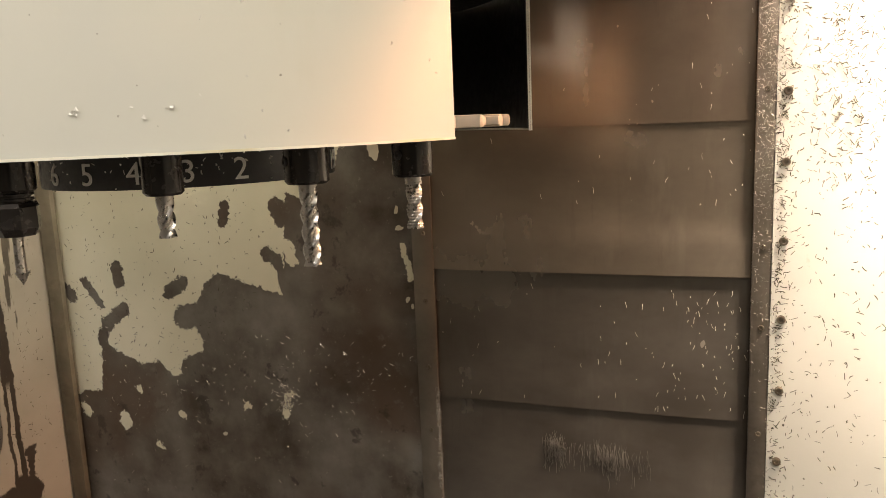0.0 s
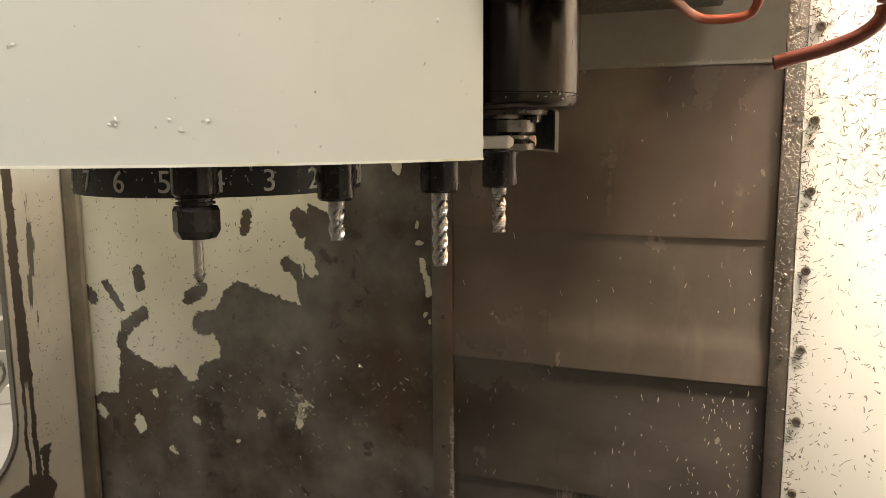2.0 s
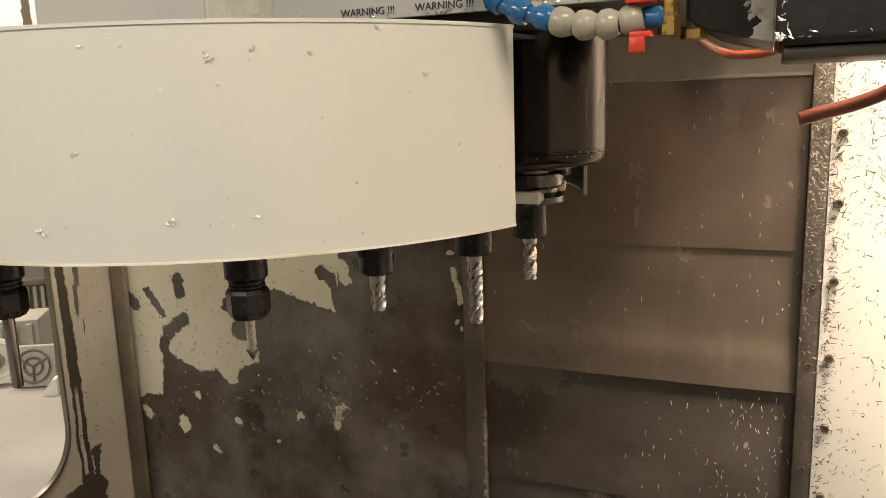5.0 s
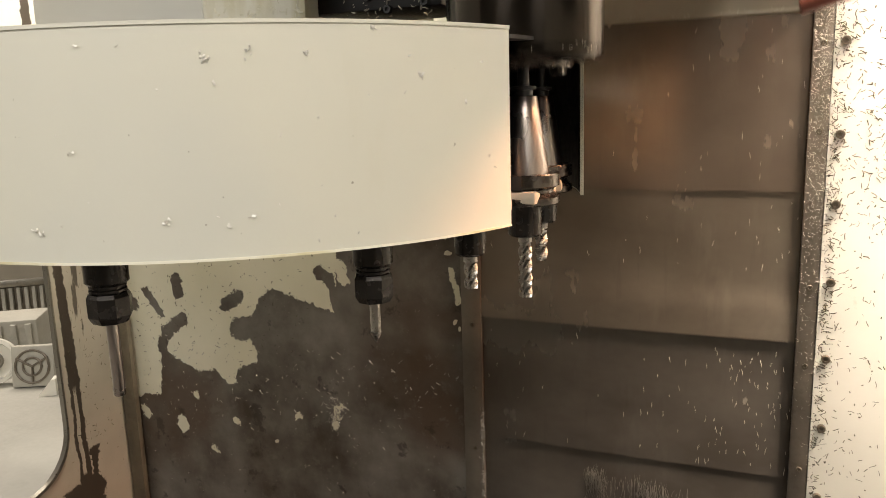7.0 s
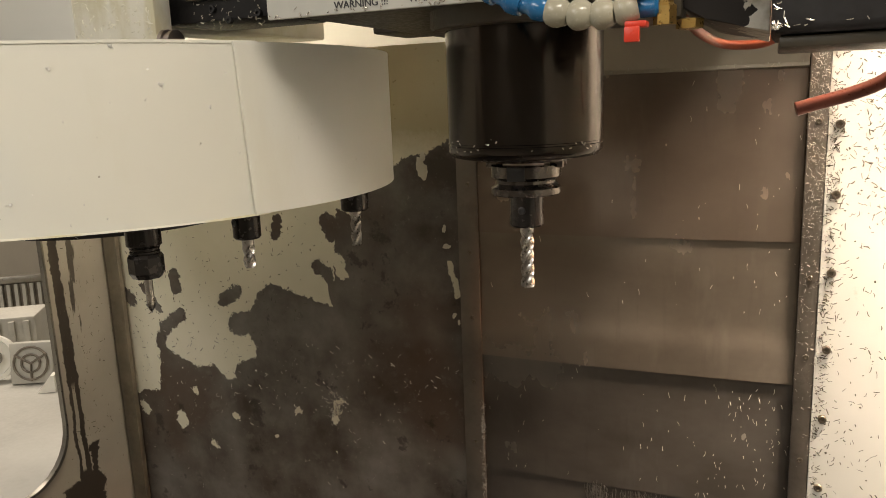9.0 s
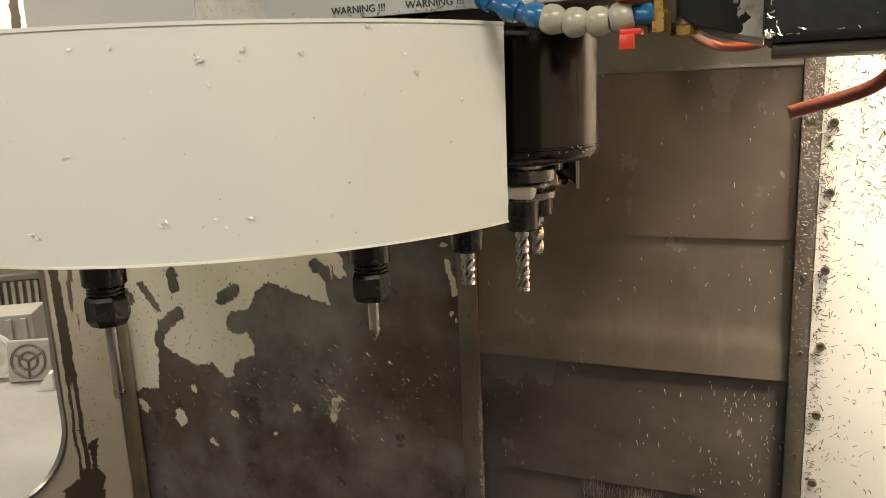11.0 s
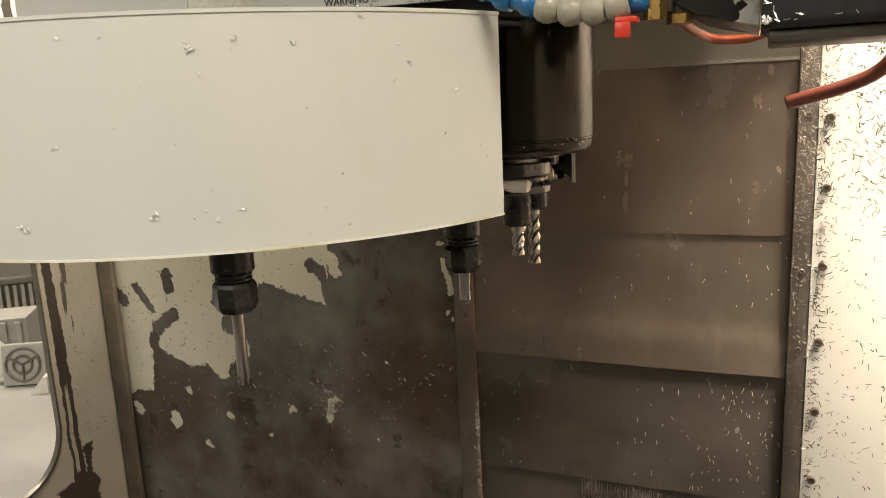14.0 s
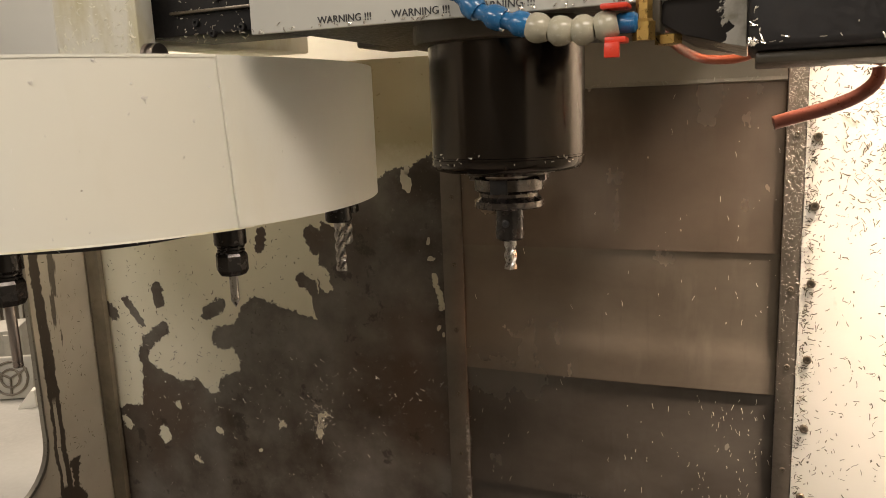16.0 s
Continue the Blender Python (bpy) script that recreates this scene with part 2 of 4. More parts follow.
def side_paint():
    k = Mat("side_paint", CREAM, 0.42)
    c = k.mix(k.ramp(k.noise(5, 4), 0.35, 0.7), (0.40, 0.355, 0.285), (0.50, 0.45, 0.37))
    drip = k.noise(9, 5, 0.65, stretch=(1, 2.2, 0.35), offset=(0, 1.3, 2))
    c = k.mix(k.ramp(k.noise(110, 2), 0.70, 0.74, 0, 0.8), c, (0.12, 0.09, 0.06))
    sep = k.t.nodes.new("ShaderNodeSeparateXYZ")
    k.link(k.co, sep.inputs[0])
    ragged = k.math("MULTIPLY", k.math("SUBTRACT", k.noise(16, 5, 0.6, offset=(3, 0, 1)), 0.5), 0.07)
    # drum's shade partly in the lower colour; higher up the paint stays pale
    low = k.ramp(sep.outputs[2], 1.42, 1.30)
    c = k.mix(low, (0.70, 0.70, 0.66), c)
    c = k.mix(k.math("MULTIPLY", k.ramp(drip, 0.60, 0.63, 0, 0.9), low), c, (0.07, 0.055, 0.04))
    wobble = k.math("ADD", k.math("MULTIPLY", ragged, 0.22), k.math("MULTIPLY", k.math("SUBTRACT", k.noise(60, 4, 0.6, offset=(3, 0, 1)), 0.5), 0.010))
    inner = k.math("ADD", sep.outputs[1], wobble)
    lean = k.math("ADD", inner, k.ramp(sep.outputs[2], 0.70, 1.30, 0.0, 0.006))
    half = k.ramp(sep.outputs[2], 0.90, 1.25, 0.0135, 0.0095)
    run = k.ramp(k.math("SUBTRACT", k.math("ABSOLUTE", k.math("SUBTRACT", lean, 0.405)), half), 0.0015, -0.0005)
    sliver = k.math("MULTIPLY", k.ramp(k.math("ABSOLUTE", k.math("SUBTRACT", inner, 0.402)), 0.0052, 0.0042), k.math("MULTIPLY", k.ramp(sep.outputs[2], 0.735, 0.742), k.ramp(sep.outputs[2], 0.935, 0.915)))
    run = k.math("MULTIPLY", run, k.math("SUBTRACT", 1.0, sliver))
    tail = k.math("ABSOLUTE", k.math("SUBTRACT", k.math("ADD", sep.outputs[1], k.math("MULTIPLY", ragged, 1.5)), 0.426))
    foot = k.math("MULTIPLY", k.ramp(tail, 0.014, 0.011), k.ramp(k.math("ADD", sep.outputs[2], ragged), 0.785, 0.780))
    wide = k.math("ABSOLUTE", k.math("SUBTRACT", k.math("ADD", sep.outputs[1], k.math("MULTIPLY", ragged, 1.5)), 0.395))
    foot = k.math("MAXIMUM", foot, k.math("MULTIPLY", k.ramp(wide, 0.046, 0.042), k.ramp(k.math("ADD", sep.outputs[2], ragged), 0.725, 0.720)))
    c = k.mix(k.math("MAXIMUM", run, foot), c, (0.060, 0.046, 0.034))
    k.set(colour=c)
    k.bump(k.noise(120, 3), 0.2, 0.0006)
    return k.m


def flaked_paint():
    """Pale paint that has flaked off a black casting in large pieces."""
    k = Mat("flaked_paint", (0.02, 0.018, 0.016), 0.35)
    sep = k.t.nodes.new("ShaderNodeSeparateXYZ")
    k.link(k.co, sep.inputs[0])
    corner = k.ramp(sep.outputs[0], 0.176, 0.196, 0.0, 0.30)
    flake = k.math("ADD", k.noise(30, 5, 0.6, offset=(2.3, 0, 1.1)), corner)
    mask = k.ramp(flake, 0.60, 0.615)
    k.set(colour=k.mix(mask, (0.018, 0.016, 0.015), k.mix(k.ramp(k.noise(70, 4), 0.4, 0.7), (0.62, 0.60, 0.53), (0.30, 0.27, 0.20))))
    k.bump(mask, 0.6, 0.001)
    return k.m


def white_paint():
    k = Mat("white_paint", (0.80, 0.78, 0.70), 0.4)
    c = k.mix(k.ramp(k.noise(6, 4), 0.35, 0.7), (0.79, 0.77, 0.69), (0.86, 0.84, 0.76))
    c = k.mix(k.ramp(k.noise(22, 6, 0.7, offset=(1, 0, 4)), 0.66, 0.78, 0, 0.4), c, (0.42, 0.38, 0.25))
    k.set(colour=c)
    k.bump(k.noise(160, 3), 0.15, 0.0006)
    return k.m


def ground_steel():
    """Fine-ground taper steel with a little rubbed-in oil."""
    k = Mat("ground_steel", (0.50, 0.455, 0.43), 0.28, 1.0)
    film = k.noise(35, 3, 0.5, stretch=(1, 1, 0.6))
    k.set(colour=k.mix(k.ramp(film, 0.35, 0.7), (0.35, 0.31, 0.285), (0.43, 0.385, 0.36)), rough=k.ramp(film, 0.3, 0.7, 0.25, 0.34))
    return k.m


M = dict(
    # cover sheets: one steel in three tones, warm glow and dark reflection coloured in
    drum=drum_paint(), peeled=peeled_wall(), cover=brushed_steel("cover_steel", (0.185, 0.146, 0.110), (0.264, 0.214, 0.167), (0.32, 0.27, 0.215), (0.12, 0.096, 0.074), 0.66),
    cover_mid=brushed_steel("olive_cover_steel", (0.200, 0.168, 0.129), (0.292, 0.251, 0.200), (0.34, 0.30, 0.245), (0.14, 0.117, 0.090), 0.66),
    cover_dimmed=brushed_steel("dimmed_cover_steel", (0.122, 0.107, 0.090), (0.215, 0.193, 0.165), (0.24, 0.222, 0.198), (0.088, 0.076, 0.064), 0.66), stained=stained_cream(), side=side_paint(), white=white_paint(),
    corner=worn("stained_shaded_corner_paint", (0.22, 0.185, 0.13), 0.45, 0.0, 0.5, 30, grime=(0.07, 0.05, 0.035), dirt=0.8),
    flaked=flaked_paint(),
    strip=worn("strip_steel", (0.26, 0.23, 0.19), 0.42, 0.85, 0.35, 40, dirt=0.5),
    strip_oily=worn("oily_strip_steel", (0.21, 0.182, 0.145), 0.45, 0.3, 0.35, 30, dirt=0.4),
    black=worn("black_iron", (0.018, 0.017, 0.017), 0.45, 0.0, 0.3, 40, grime=(0.06, 0.05, 0.04), dirt=0.4),
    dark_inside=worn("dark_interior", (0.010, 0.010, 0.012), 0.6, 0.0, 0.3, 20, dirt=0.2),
    housing=worn("blackened_steel", (0.045, 0.037, 0.030), 0.17, 0.9, 0.2, 8, stretch=(1, 1, 0.3), grime=(0.03, 0.025, 0.02), dirt=0.25, bump=0.01),
    ground=ground_steel(),
    holder=worn("holder_black_oxide", (0.036, 0.032, 0.029), 0.22, 0.6, 0.2, 20, dirt=0.12, bump=0.01),
    flange=worn("holder_flange_steel", (0.13, 0.115, 0.105), 0.22, 0.95, 0.2, 20, grime=(0.03, 0.025, 0.02), dirt=0.25, bump=0.01),
    cutter=worn("cutter_carbide", (0.40, 0.38, 0.35), 0.30, 1.0, 0.05, 60, dirt=0.02, bump=0.0),
    head=worn("head_grey_paint", (0.52, 0.52, 0.47), 0.45, 0.0, 0.12, 18, grime=(0.12, 0.10, 0.06), dirt=0.35),
    under=worn("oily_casting", (0.075, 0.062, 0.042), 0.4, 0.0, 0.4, 40, grime=(0.02, 0.018, 0.015), dirt=0.6, bump=0.3),
    apron=worn("apron_paint", (0.36, 0.32, 0.25), 0.42, 0.0, 0.2, 18, grime=(0.12, 0.10, 0.07), dirt=0.4),
    blue=worn("blue_plastic", (0.015, 0.125, 0.29), 0.2, 0.0, 0.2, 60, dirt=0.15, bump=0.05),
    grey=worn("grey_plastic", (0.34, 0.32, 0.24), 0.2, 0.0, 0.15, 60, dirt=0.3, bump=0.05),
    red=worn("red_plastic", (0.62, 0.045, 0.02), 0.35, 0.0, 0.15, 60, dirt=0.15, bump=0.05),
    orange=worn("orange_hose", (0.34, 0.085, 0.04), 0.35, 0.0, 0.2, 60, dirt=0.25, bump=0.05),
    copper=worn("copper_red_hose", (0.26, 0.085, 0.058), 0.35, 0.2, 0.3, 60, dirt=0.4, bump=0.2),
    brass=worn("brass_fitting", (0.50, 0.32, 0.10), 0.32, 0.9, 0.2, 60, dirt=0.4),
    jaw=worn("cream_plastic_jaw", (0.60, 0.53, 0.43), 0.4, 0.0, 0.12, 60, dirt=0.25),
    digit=worn("digit_white", (0.85, 0.84, 0.80), 0.5, 0.0, 0.1, 80, dirt=0.2),
    ink=worn("black_ink", (0.02, 0.02, 0.02), 0.5, 0.0, 0.1, 80, dirt=0.1),
    chip=worn("aluminium_chip", (0.70, 0.67, 0.60), 0.25, 0.9, 0.3, 300, dirt=0.0, bump=0.0),
    chip_dark=worn("oily_chip", (0.085, 0.072, 0.040), 0.5, 0.1, 0.5, 300, dirt=0.3, bump=0.0),
    chip_fine=worn("fine_chip", (0.50, 0.46, 0.38), 0.42, 0.6, 0.4, 300, dirt=0.0, bump=0.0),
    chip_cream=worn("cream_coated_chip", (0.80, 0.77, 0.62), 0.5, 0.0, 0.15, 200, dirt=0.1, bump=0.0),
    panel=worn("panel_grey_paint", (0.74, 0.74, 0.68), 0.42, 0.0, 0.06, 6, grime=(0.3, 0.28, 0.22), dirt=0.1),
    flake_cream=worn("flake_cream_paint", (0.66, 0.62, 0.50), 0.42, 0.0, 0.2, 60, dirt=0.4),
    chip_smear=worn("scratch_glint_steel", (0.155, 0.14, 0.12), 0.45, 0.5, 0.3, 300, dirt=0.0, bump=0.0),
    chip_pale=worn("pale_chip", (0.80, 0.78, 0.72), 0.35, 0.25, 0.2, 300, dirt=0.0, bump=0.0),
    bolt=worn("bolt_steel", (0.20, 0.17, 0.13), 0.32, 0.85, 0.3, 200, dirt=0.4),
    seal=worn("dark_seal", (0.03, 0.027, 0.024), 0.5, 0.0, 0.2, 40),
    frame_metal=worn("window_edge_metal", (0.30, 0.28, 0.24), 0.35, 0.8, 0.2, 40),
    concrete=worn("concrete", (0.42, 0.40, 0.36), 0.8, 0.0, 0.25, 4, dirt=0.3),
    shop_wall=worn("shop_wall_paint", (0.58, 0.54, 0.46), 0.7, 0.0, 0.1, 3, dirt=0.1),
    bench=worn("bench_grey", (0.42, 0.41, 0.37), 0.5, 0.0, 0.12, 12, dirt=0.2),
    bench_part=worn("pale_machine_paint", (0.50, 0.48, 0.42), 0.5, 0.0, 0.2, 14, dirt=0.4),
)

# ---- mesh helpers ----


def mesh_from(name, bm, material, smooth=40):
    me = bpy.data.meshes.new(name)
    bmesh.ops.recalc_face_normals(bm, faces=bm.faces)
    if smooth:
        lim = radians(smooth)
        for fc in bm.faces:
            fc.smooth = True
        for e in bm.edges:
            if len(e.link_faces) == 2 and e.calc_face_angle(0) > lim:
                e.smooth = False
    bm.to_mesh(me)
    bm.free()
    me.materials.append(material)
    return me


def part(name, bm, material, parent, label="", smooth=40):
    ob = new(name, mesh_from(name, bm, material, smooth))
    ob.parent = parent
    if label:
        tagged(ob, label)
    return ob


def thing(name, at, label, category, group="", kind=""):
    ob = new(name)
    ob.empty_display_size = 0.05
    ob.matrix_basis = at
    return tagged(ob, label, category, group, kind)


def solid(name, bm, material, label, category, kind="", group="", smooth=40):
    return tagged(new(name, mesh_from(name, bm, material, smooth)), label, category, group, kind)


def box(x0, x1, y0, y1, z0, z1, bevel=0.002, bm=None, turn=None, segs=2):
    own = bmesh.new()
    bmesh.ops.create_cube(own, size=1.0, matrix=Matrix.LocRotScale(((x0 + x1) / 2, (y0 + y1) / 2, (z0 + z1) / 2), None, (x1 - x0, y1 - y0, z1 - z0)))
    if bevel:
        bmesh.ops.bevel(own, geom=own.edges[:], offset=bevel, segments=segs, profile=0.5, affect="EDGES")
    if turn:
        bmesh.ops.transform(own, matrix=turn, verts=own.verts)
    if bm is None:
        return own
    me = bpy.data.meshes.new("tmp")
    own.to_mesh(me)
    own.free()
    bm.from_mesh(me)
    bpy.data.meshes.remove(me)
    return bm


def lathe(profile, segs=48, bm=None, turn=None):
    """Turn (radius, z) pairs about z; ends are closed where the radius is not zero."""
    bm = bm or bmesh.new()
    rings = []
    for r, z in profile:
        ring = [bm.verts.new((r * math.cos(a), r * math.sin(a), z)) for a in (2 * math.pi * i / segs for i in range(segs))]
        rings.append(ring)
    for a, b in zip(rings, rings[1:]):
        for i in range(segs):
            j = (i + 1) % segs
            bm.faces.new((a[i], a[j], b[j], b[i]))
    bm.faces.new(rings[0])
    bm.faces.new(rings[-1])
    if turn:
        bmesh.ops.transform(bm, matrix=turn, verts=[v for ring in rings for v in ring])
    return bm


def tube(points, radius, segs=12, bm=None, ridges=0.0):
    """A hose through the points, rounded by a spline."""
    bm = bm or bmesh.new()
    pts = [Vector(p) for p in points]
    fine = []
    for i in range(len(pts) - 1):
        p0, p1, p2, p3 = pts[max(i - 1, 0)], pts[i], pts[i + 1], pts[min(i + 2, len(pts) - 1)]
        for s in range(8):
            u = s / 8
            fine.append(0.5 * ((2 * p1) + (p2 - p0) * u + (2 * p0 - 5 * p1 + 4 * p2 - p3) * u * u + (3 * p1 - p0 - 3 * p2 + p3) * u ** 3))
    fine.append(pts[-1])
    rings = []
    for i, p in enumerate(fine):
        d = (fine[min(i + 1, len(fine) - 1)] - fine[max(i - 1, 0)]).normalized()
        q = d.to_track_quat("Z", "Y").to_matrix()
        r = radius * (1 + ridges * (i % 2))
        rings.append([bm.verts.new(p + q @ Vector((r * math.cos(a), r * math.sin(a), 0))) for a in (2 * math.pi * j / segs for j in range(segs))])
    for a, b in zip(rings, rings[1:]):
        for i in range(segs):
            j = (i + 1) % segs
            bm.faces.new((a[i], a[j], b[j], b[i]))
    bm.faces.new(rings[0])
    bm.faces.new(rings[-1])
    return bm


def arc_wall(r0, r1, a0, a1, z0, z1, segs=96, bm=None):
    """A curved plate between two radii, angles (degrees) and heights."""
    bm = bm or bmesh.new()
    cols = []
    for i in range(segs + 1):
        a = radians(a0 + (a1 - a0) * i / segs)
        c, s = math.cos(a), math.sin(a)
        cols.append([bm.verts.new((r * c, r * s, z)) for r, z in ((r0, z0), (r1, z0), (r1, z1), (r0, z1))])
    for a, b in zip(cols, cols[1:]):
        for i in range(4):
            j = (i + 1) % 4
            bm.faces.new((a[i], b[i], b[j], a[j]))
    bm.faces.new(cols[0])
    bm.faces.new(cols[-1])
    return bm


def words(text, height, material, name, parent, m, label="", depth=0.0004):
    """Lettering as a mesh, middle at the pose m, upright in its x-y plane."""
    cu = bpy.data.curves.new("lettering", "FONT")
    cu.body, cu.size, cu.extrude, cu.align_x, cu.align_y, cu.resolution_u = text, height / 0.72, depth, "CENTER", "CENTER", 4
    tmp = bpy.data.objects.new("lettering", cu)
    scene.collection.objects.link(tmp)
    bpy.context.view_layer.update()
    me = bpy.data.meshes.new_from_object(tmp.evaluated_get(bpy.context.evaluated_depsgraph_get()))
    bpy.data.objects.remove(tmp)
    bpy.data.curves.remove(cu)
    me.materials.clear()
    me.materials.append(material)
    ob = new(name, me)
    ob.parent = parent
    ob.matrix_basis = m
    if label:
        tagged(ob, label)
    return ob


def chips(name, count, where, material, label, size=(0.002, 0.007), lift=0.0006, seed=1, parent=None, axis="y", out=-1, wide=(0.00025, 0.00065), turned=(0, math.pi)):
    """Curled slivers of swarf stuck to a wall. where(rng) gives a place on it; axis is the wall's normal."""
    rng = random.Random(seed)
    verts, faces = [], []
    for _ in range(count):
        px, py, pz = where(rng)
        ln, w, turn, curl = rng.uniform(*size), rng.uniform(*wide), rng.uniform(*turned), rng.gauss(0, 0.35)
        if rng.random() < 0.25:
            ln *= 0.35
            w *= 1.5
        base = len(verts)
        n = 4
        for i in range(n + 1):
            u = (i / n - 0.5)
            ang = turn + curl * u
            du, dv = ln * u * math.cos(ang), ln * u * math.sin(ang)
            h = lift + ln * 0.10 * (1 - 4 * u * u) + rng.uniform(0, 0.0004)
            ca, sa = -math.sin(ang) * w, math.cos(ang) * w
            for k in (-1, 1):
                a, b = du + k * ca, dv + k * sa
                hh = h + (k > 0) * w * 0.8
                verts.append((px + a, py + out * hh, pz + b) if axis == "y" else (px + out * hh, py + a, pz + b))
        for i in range(n):
            faces.append((base + 2 * i, base + 2 * i + 1, base + 2 * i + 3, base + 2 * i + 2))
    me = bpy.data.meshes.new(name)
    me.from_pydata(verts, [], faces)
    me.materials.append(material)
    ob = new(name, me)
    if parent:
        ob.parent = parent
    return tagged(ob, label, "" if parent else "metal chips", kind="stuff")


def screw_head(radius, height):
    """A socket screw's head, axis along -y, foot at y = 0."""
    bm = lathe(((radius, 0), (radius, height * 0.8), (radius * 0.85, height), (radius * 0.5, height), (radius * 0.45, height * 0.45)), 14)
    bmesh.ops.transform(bm, matrix=pose(0, 0, 0, 90), verts=bm.verts)
    return bm


# ---- the enclosure ----

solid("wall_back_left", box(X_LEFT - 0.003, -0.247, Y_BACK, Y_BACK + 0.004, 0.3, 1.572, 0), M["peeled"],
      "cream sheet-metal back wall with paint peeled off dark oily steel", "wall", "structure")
wall_r = solid("wall_back_right", box(0.279, 1.15, Y_BACK - 0.012, Y_BACK - 0.006, 0.3, Z_TOP, 0.001), M["white"],
               "white painted sheet-metal back wall spattered with metal chips", "wall", "structure")


def side_wall():
    """The left side sheet with a round-cornered window opening."""
    y0, y1, z0, z1, r = -0.9, 0.372, 0.745, 1.50, 0.11
    inner = []
    for cy, cz, a0 in ((y1 - r, z0 + r, -90), (y1 - r, z1 - r, 0), (y0 + r, z1 - r, 90), (y0 + r, z0 + r, 180)):
        for i in range(9):
            a = radians(a0 + 90 * i / 8)
            inner.append((cy + r * math.cos(a), cz + r * math.sin(a)))
    oy0, oy1, oz0, oz1 = -1.0, Y_BACK - 0.002, 0.3, Z_TOP
    corner = ((oy1, oz0), (oy1, oz1), (oy0, oz1), (oy0, oz0))
    bm = bmesh.new()
    loops = []
    for x in (X_LEFT, X_LEFT - 0.004):
        a = [bm.verts.new((x, y, z)) for y, z in inner]
        o = [bm.verts.new((x, *c)) for c in corner]
        loops.append((a, o))
    for a, o in loops:
        for q in range(4):
            for i in range(8):
                bm.faces.new((a[q * 9 + i], a[q * 9 + i + 1], o[q]))
            bm.faces.new((a[q * 9 + 8], a[(q * 9 + 9) % 36], o[(q + 1) % 4], o[q]))
    (a, o), (b, p) = loops
    for i in range(36):
        j = (i + 1) % 36
        bm.faces.new((a[i], a[j], b[j], b[i]))
    for i in range(4):
        j = (i + 1) % 4
        bm.faces.new((o[i], o[j], p[j], p[i]))
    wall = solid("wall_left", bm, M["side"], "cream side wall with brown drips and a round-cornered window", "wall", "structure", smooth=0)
    bm = bmesh.new()
    rings = []
    for dx, off in ((0.001, 0.005), (0.005, 0.003), (0.005, -0.002), (-0.006, -0.002), (-0.006, 0.0)):
        ring = []
        cyc, czc = (y0 + y1) / 2, (z0 + z1) / 2
        for y, z in inner:
            ny, nz = y - cyc, z - czc
            ring.append(bm.verts.new((X_LEFT + dx, y + off * math.copysign(1, ny), z + off * math.copysign(1, nz))))
        rings.append(ring)
    for p0, p1 in zip(rings, rings[1:]):
        for i in range(36):
            j = (i + 1) % 36
            bm.faces.new((p0[i], p0[j], p1[j], p1[i]))
    window = thing("window_1", pose(0, 0, 0), "round-cornered side window with a thin metal edge", "window", kind="structure")
    part("window_frame", bm, M["frame_metal"], window)
    return wall


side_wall()
# folded seam where the side sheet meets the back sheet; brown holds stains and corner shade
solid("trim_corner", box(-1.098, -1.060, Y_BACK - 0.016, Y_BACK - 0.001, 0.3, 1.42, 0.005), M["corner"],
      "folded cream corner flange, brown from stains and painted-in corner shade", "trim", "structure")


def edge_strip(name, x0, x1, y0, y1, screws, label):
    st = thing(name, pose(0, 0, 0), label, "trim", kind="structure")
    part("strip_plate", box(x0, x1, y0, y1, 0.3, Z_TOP, 0.001), M["strip"] if x0 > 0 else M["strip_oily"], st)
    me = mesh_from("screw", screw_head(0.0042, 0.003), M["bolt"])
    for x, z in screws:
        ob = new("screw", me)
        ob.parent = st
        ob.matrix_basis = pose(x, y0 + 0.0003, z)
    return st


edge_strip("trim_left_strip", -0.283, -0.2465, Y_BACK - 0.005, Y_BACK - 0.001, [(-0.262, z) for z in (0.87, 0.985, 1.102, 1.219, 1.336, 1.45)],
           "steel edge strip screwed beside the way cover")
edge_strip("trim_right_strip", 0.2525, 0.2785, Y_BACK - 0.010, Y_BACK - 0.004, [(0.267, z) for z in (0.92, 1.085, 1.205, 1.43, 1.55, 1.66)],
           "steel edge strip coated in fine chips beside the way cover")

bolt_me = mesh_from("bolt", screw_head(0.0062, 0.006), M["bolt"])
BOLT_Z = (0.77, 0.881, 0.992, 1.10, 1.215, 1.328, 1.426, 1.552, 1.66)
for z in BOLT_Z:
    ob = new("bolt", bolt_me)
    ob.matrix_basis = pose(0.2935, Y_BACK - 0.012, z)
    ob.parent = wall_r

# telescopic way cover: each sheet slides before the one below it
WAY = []


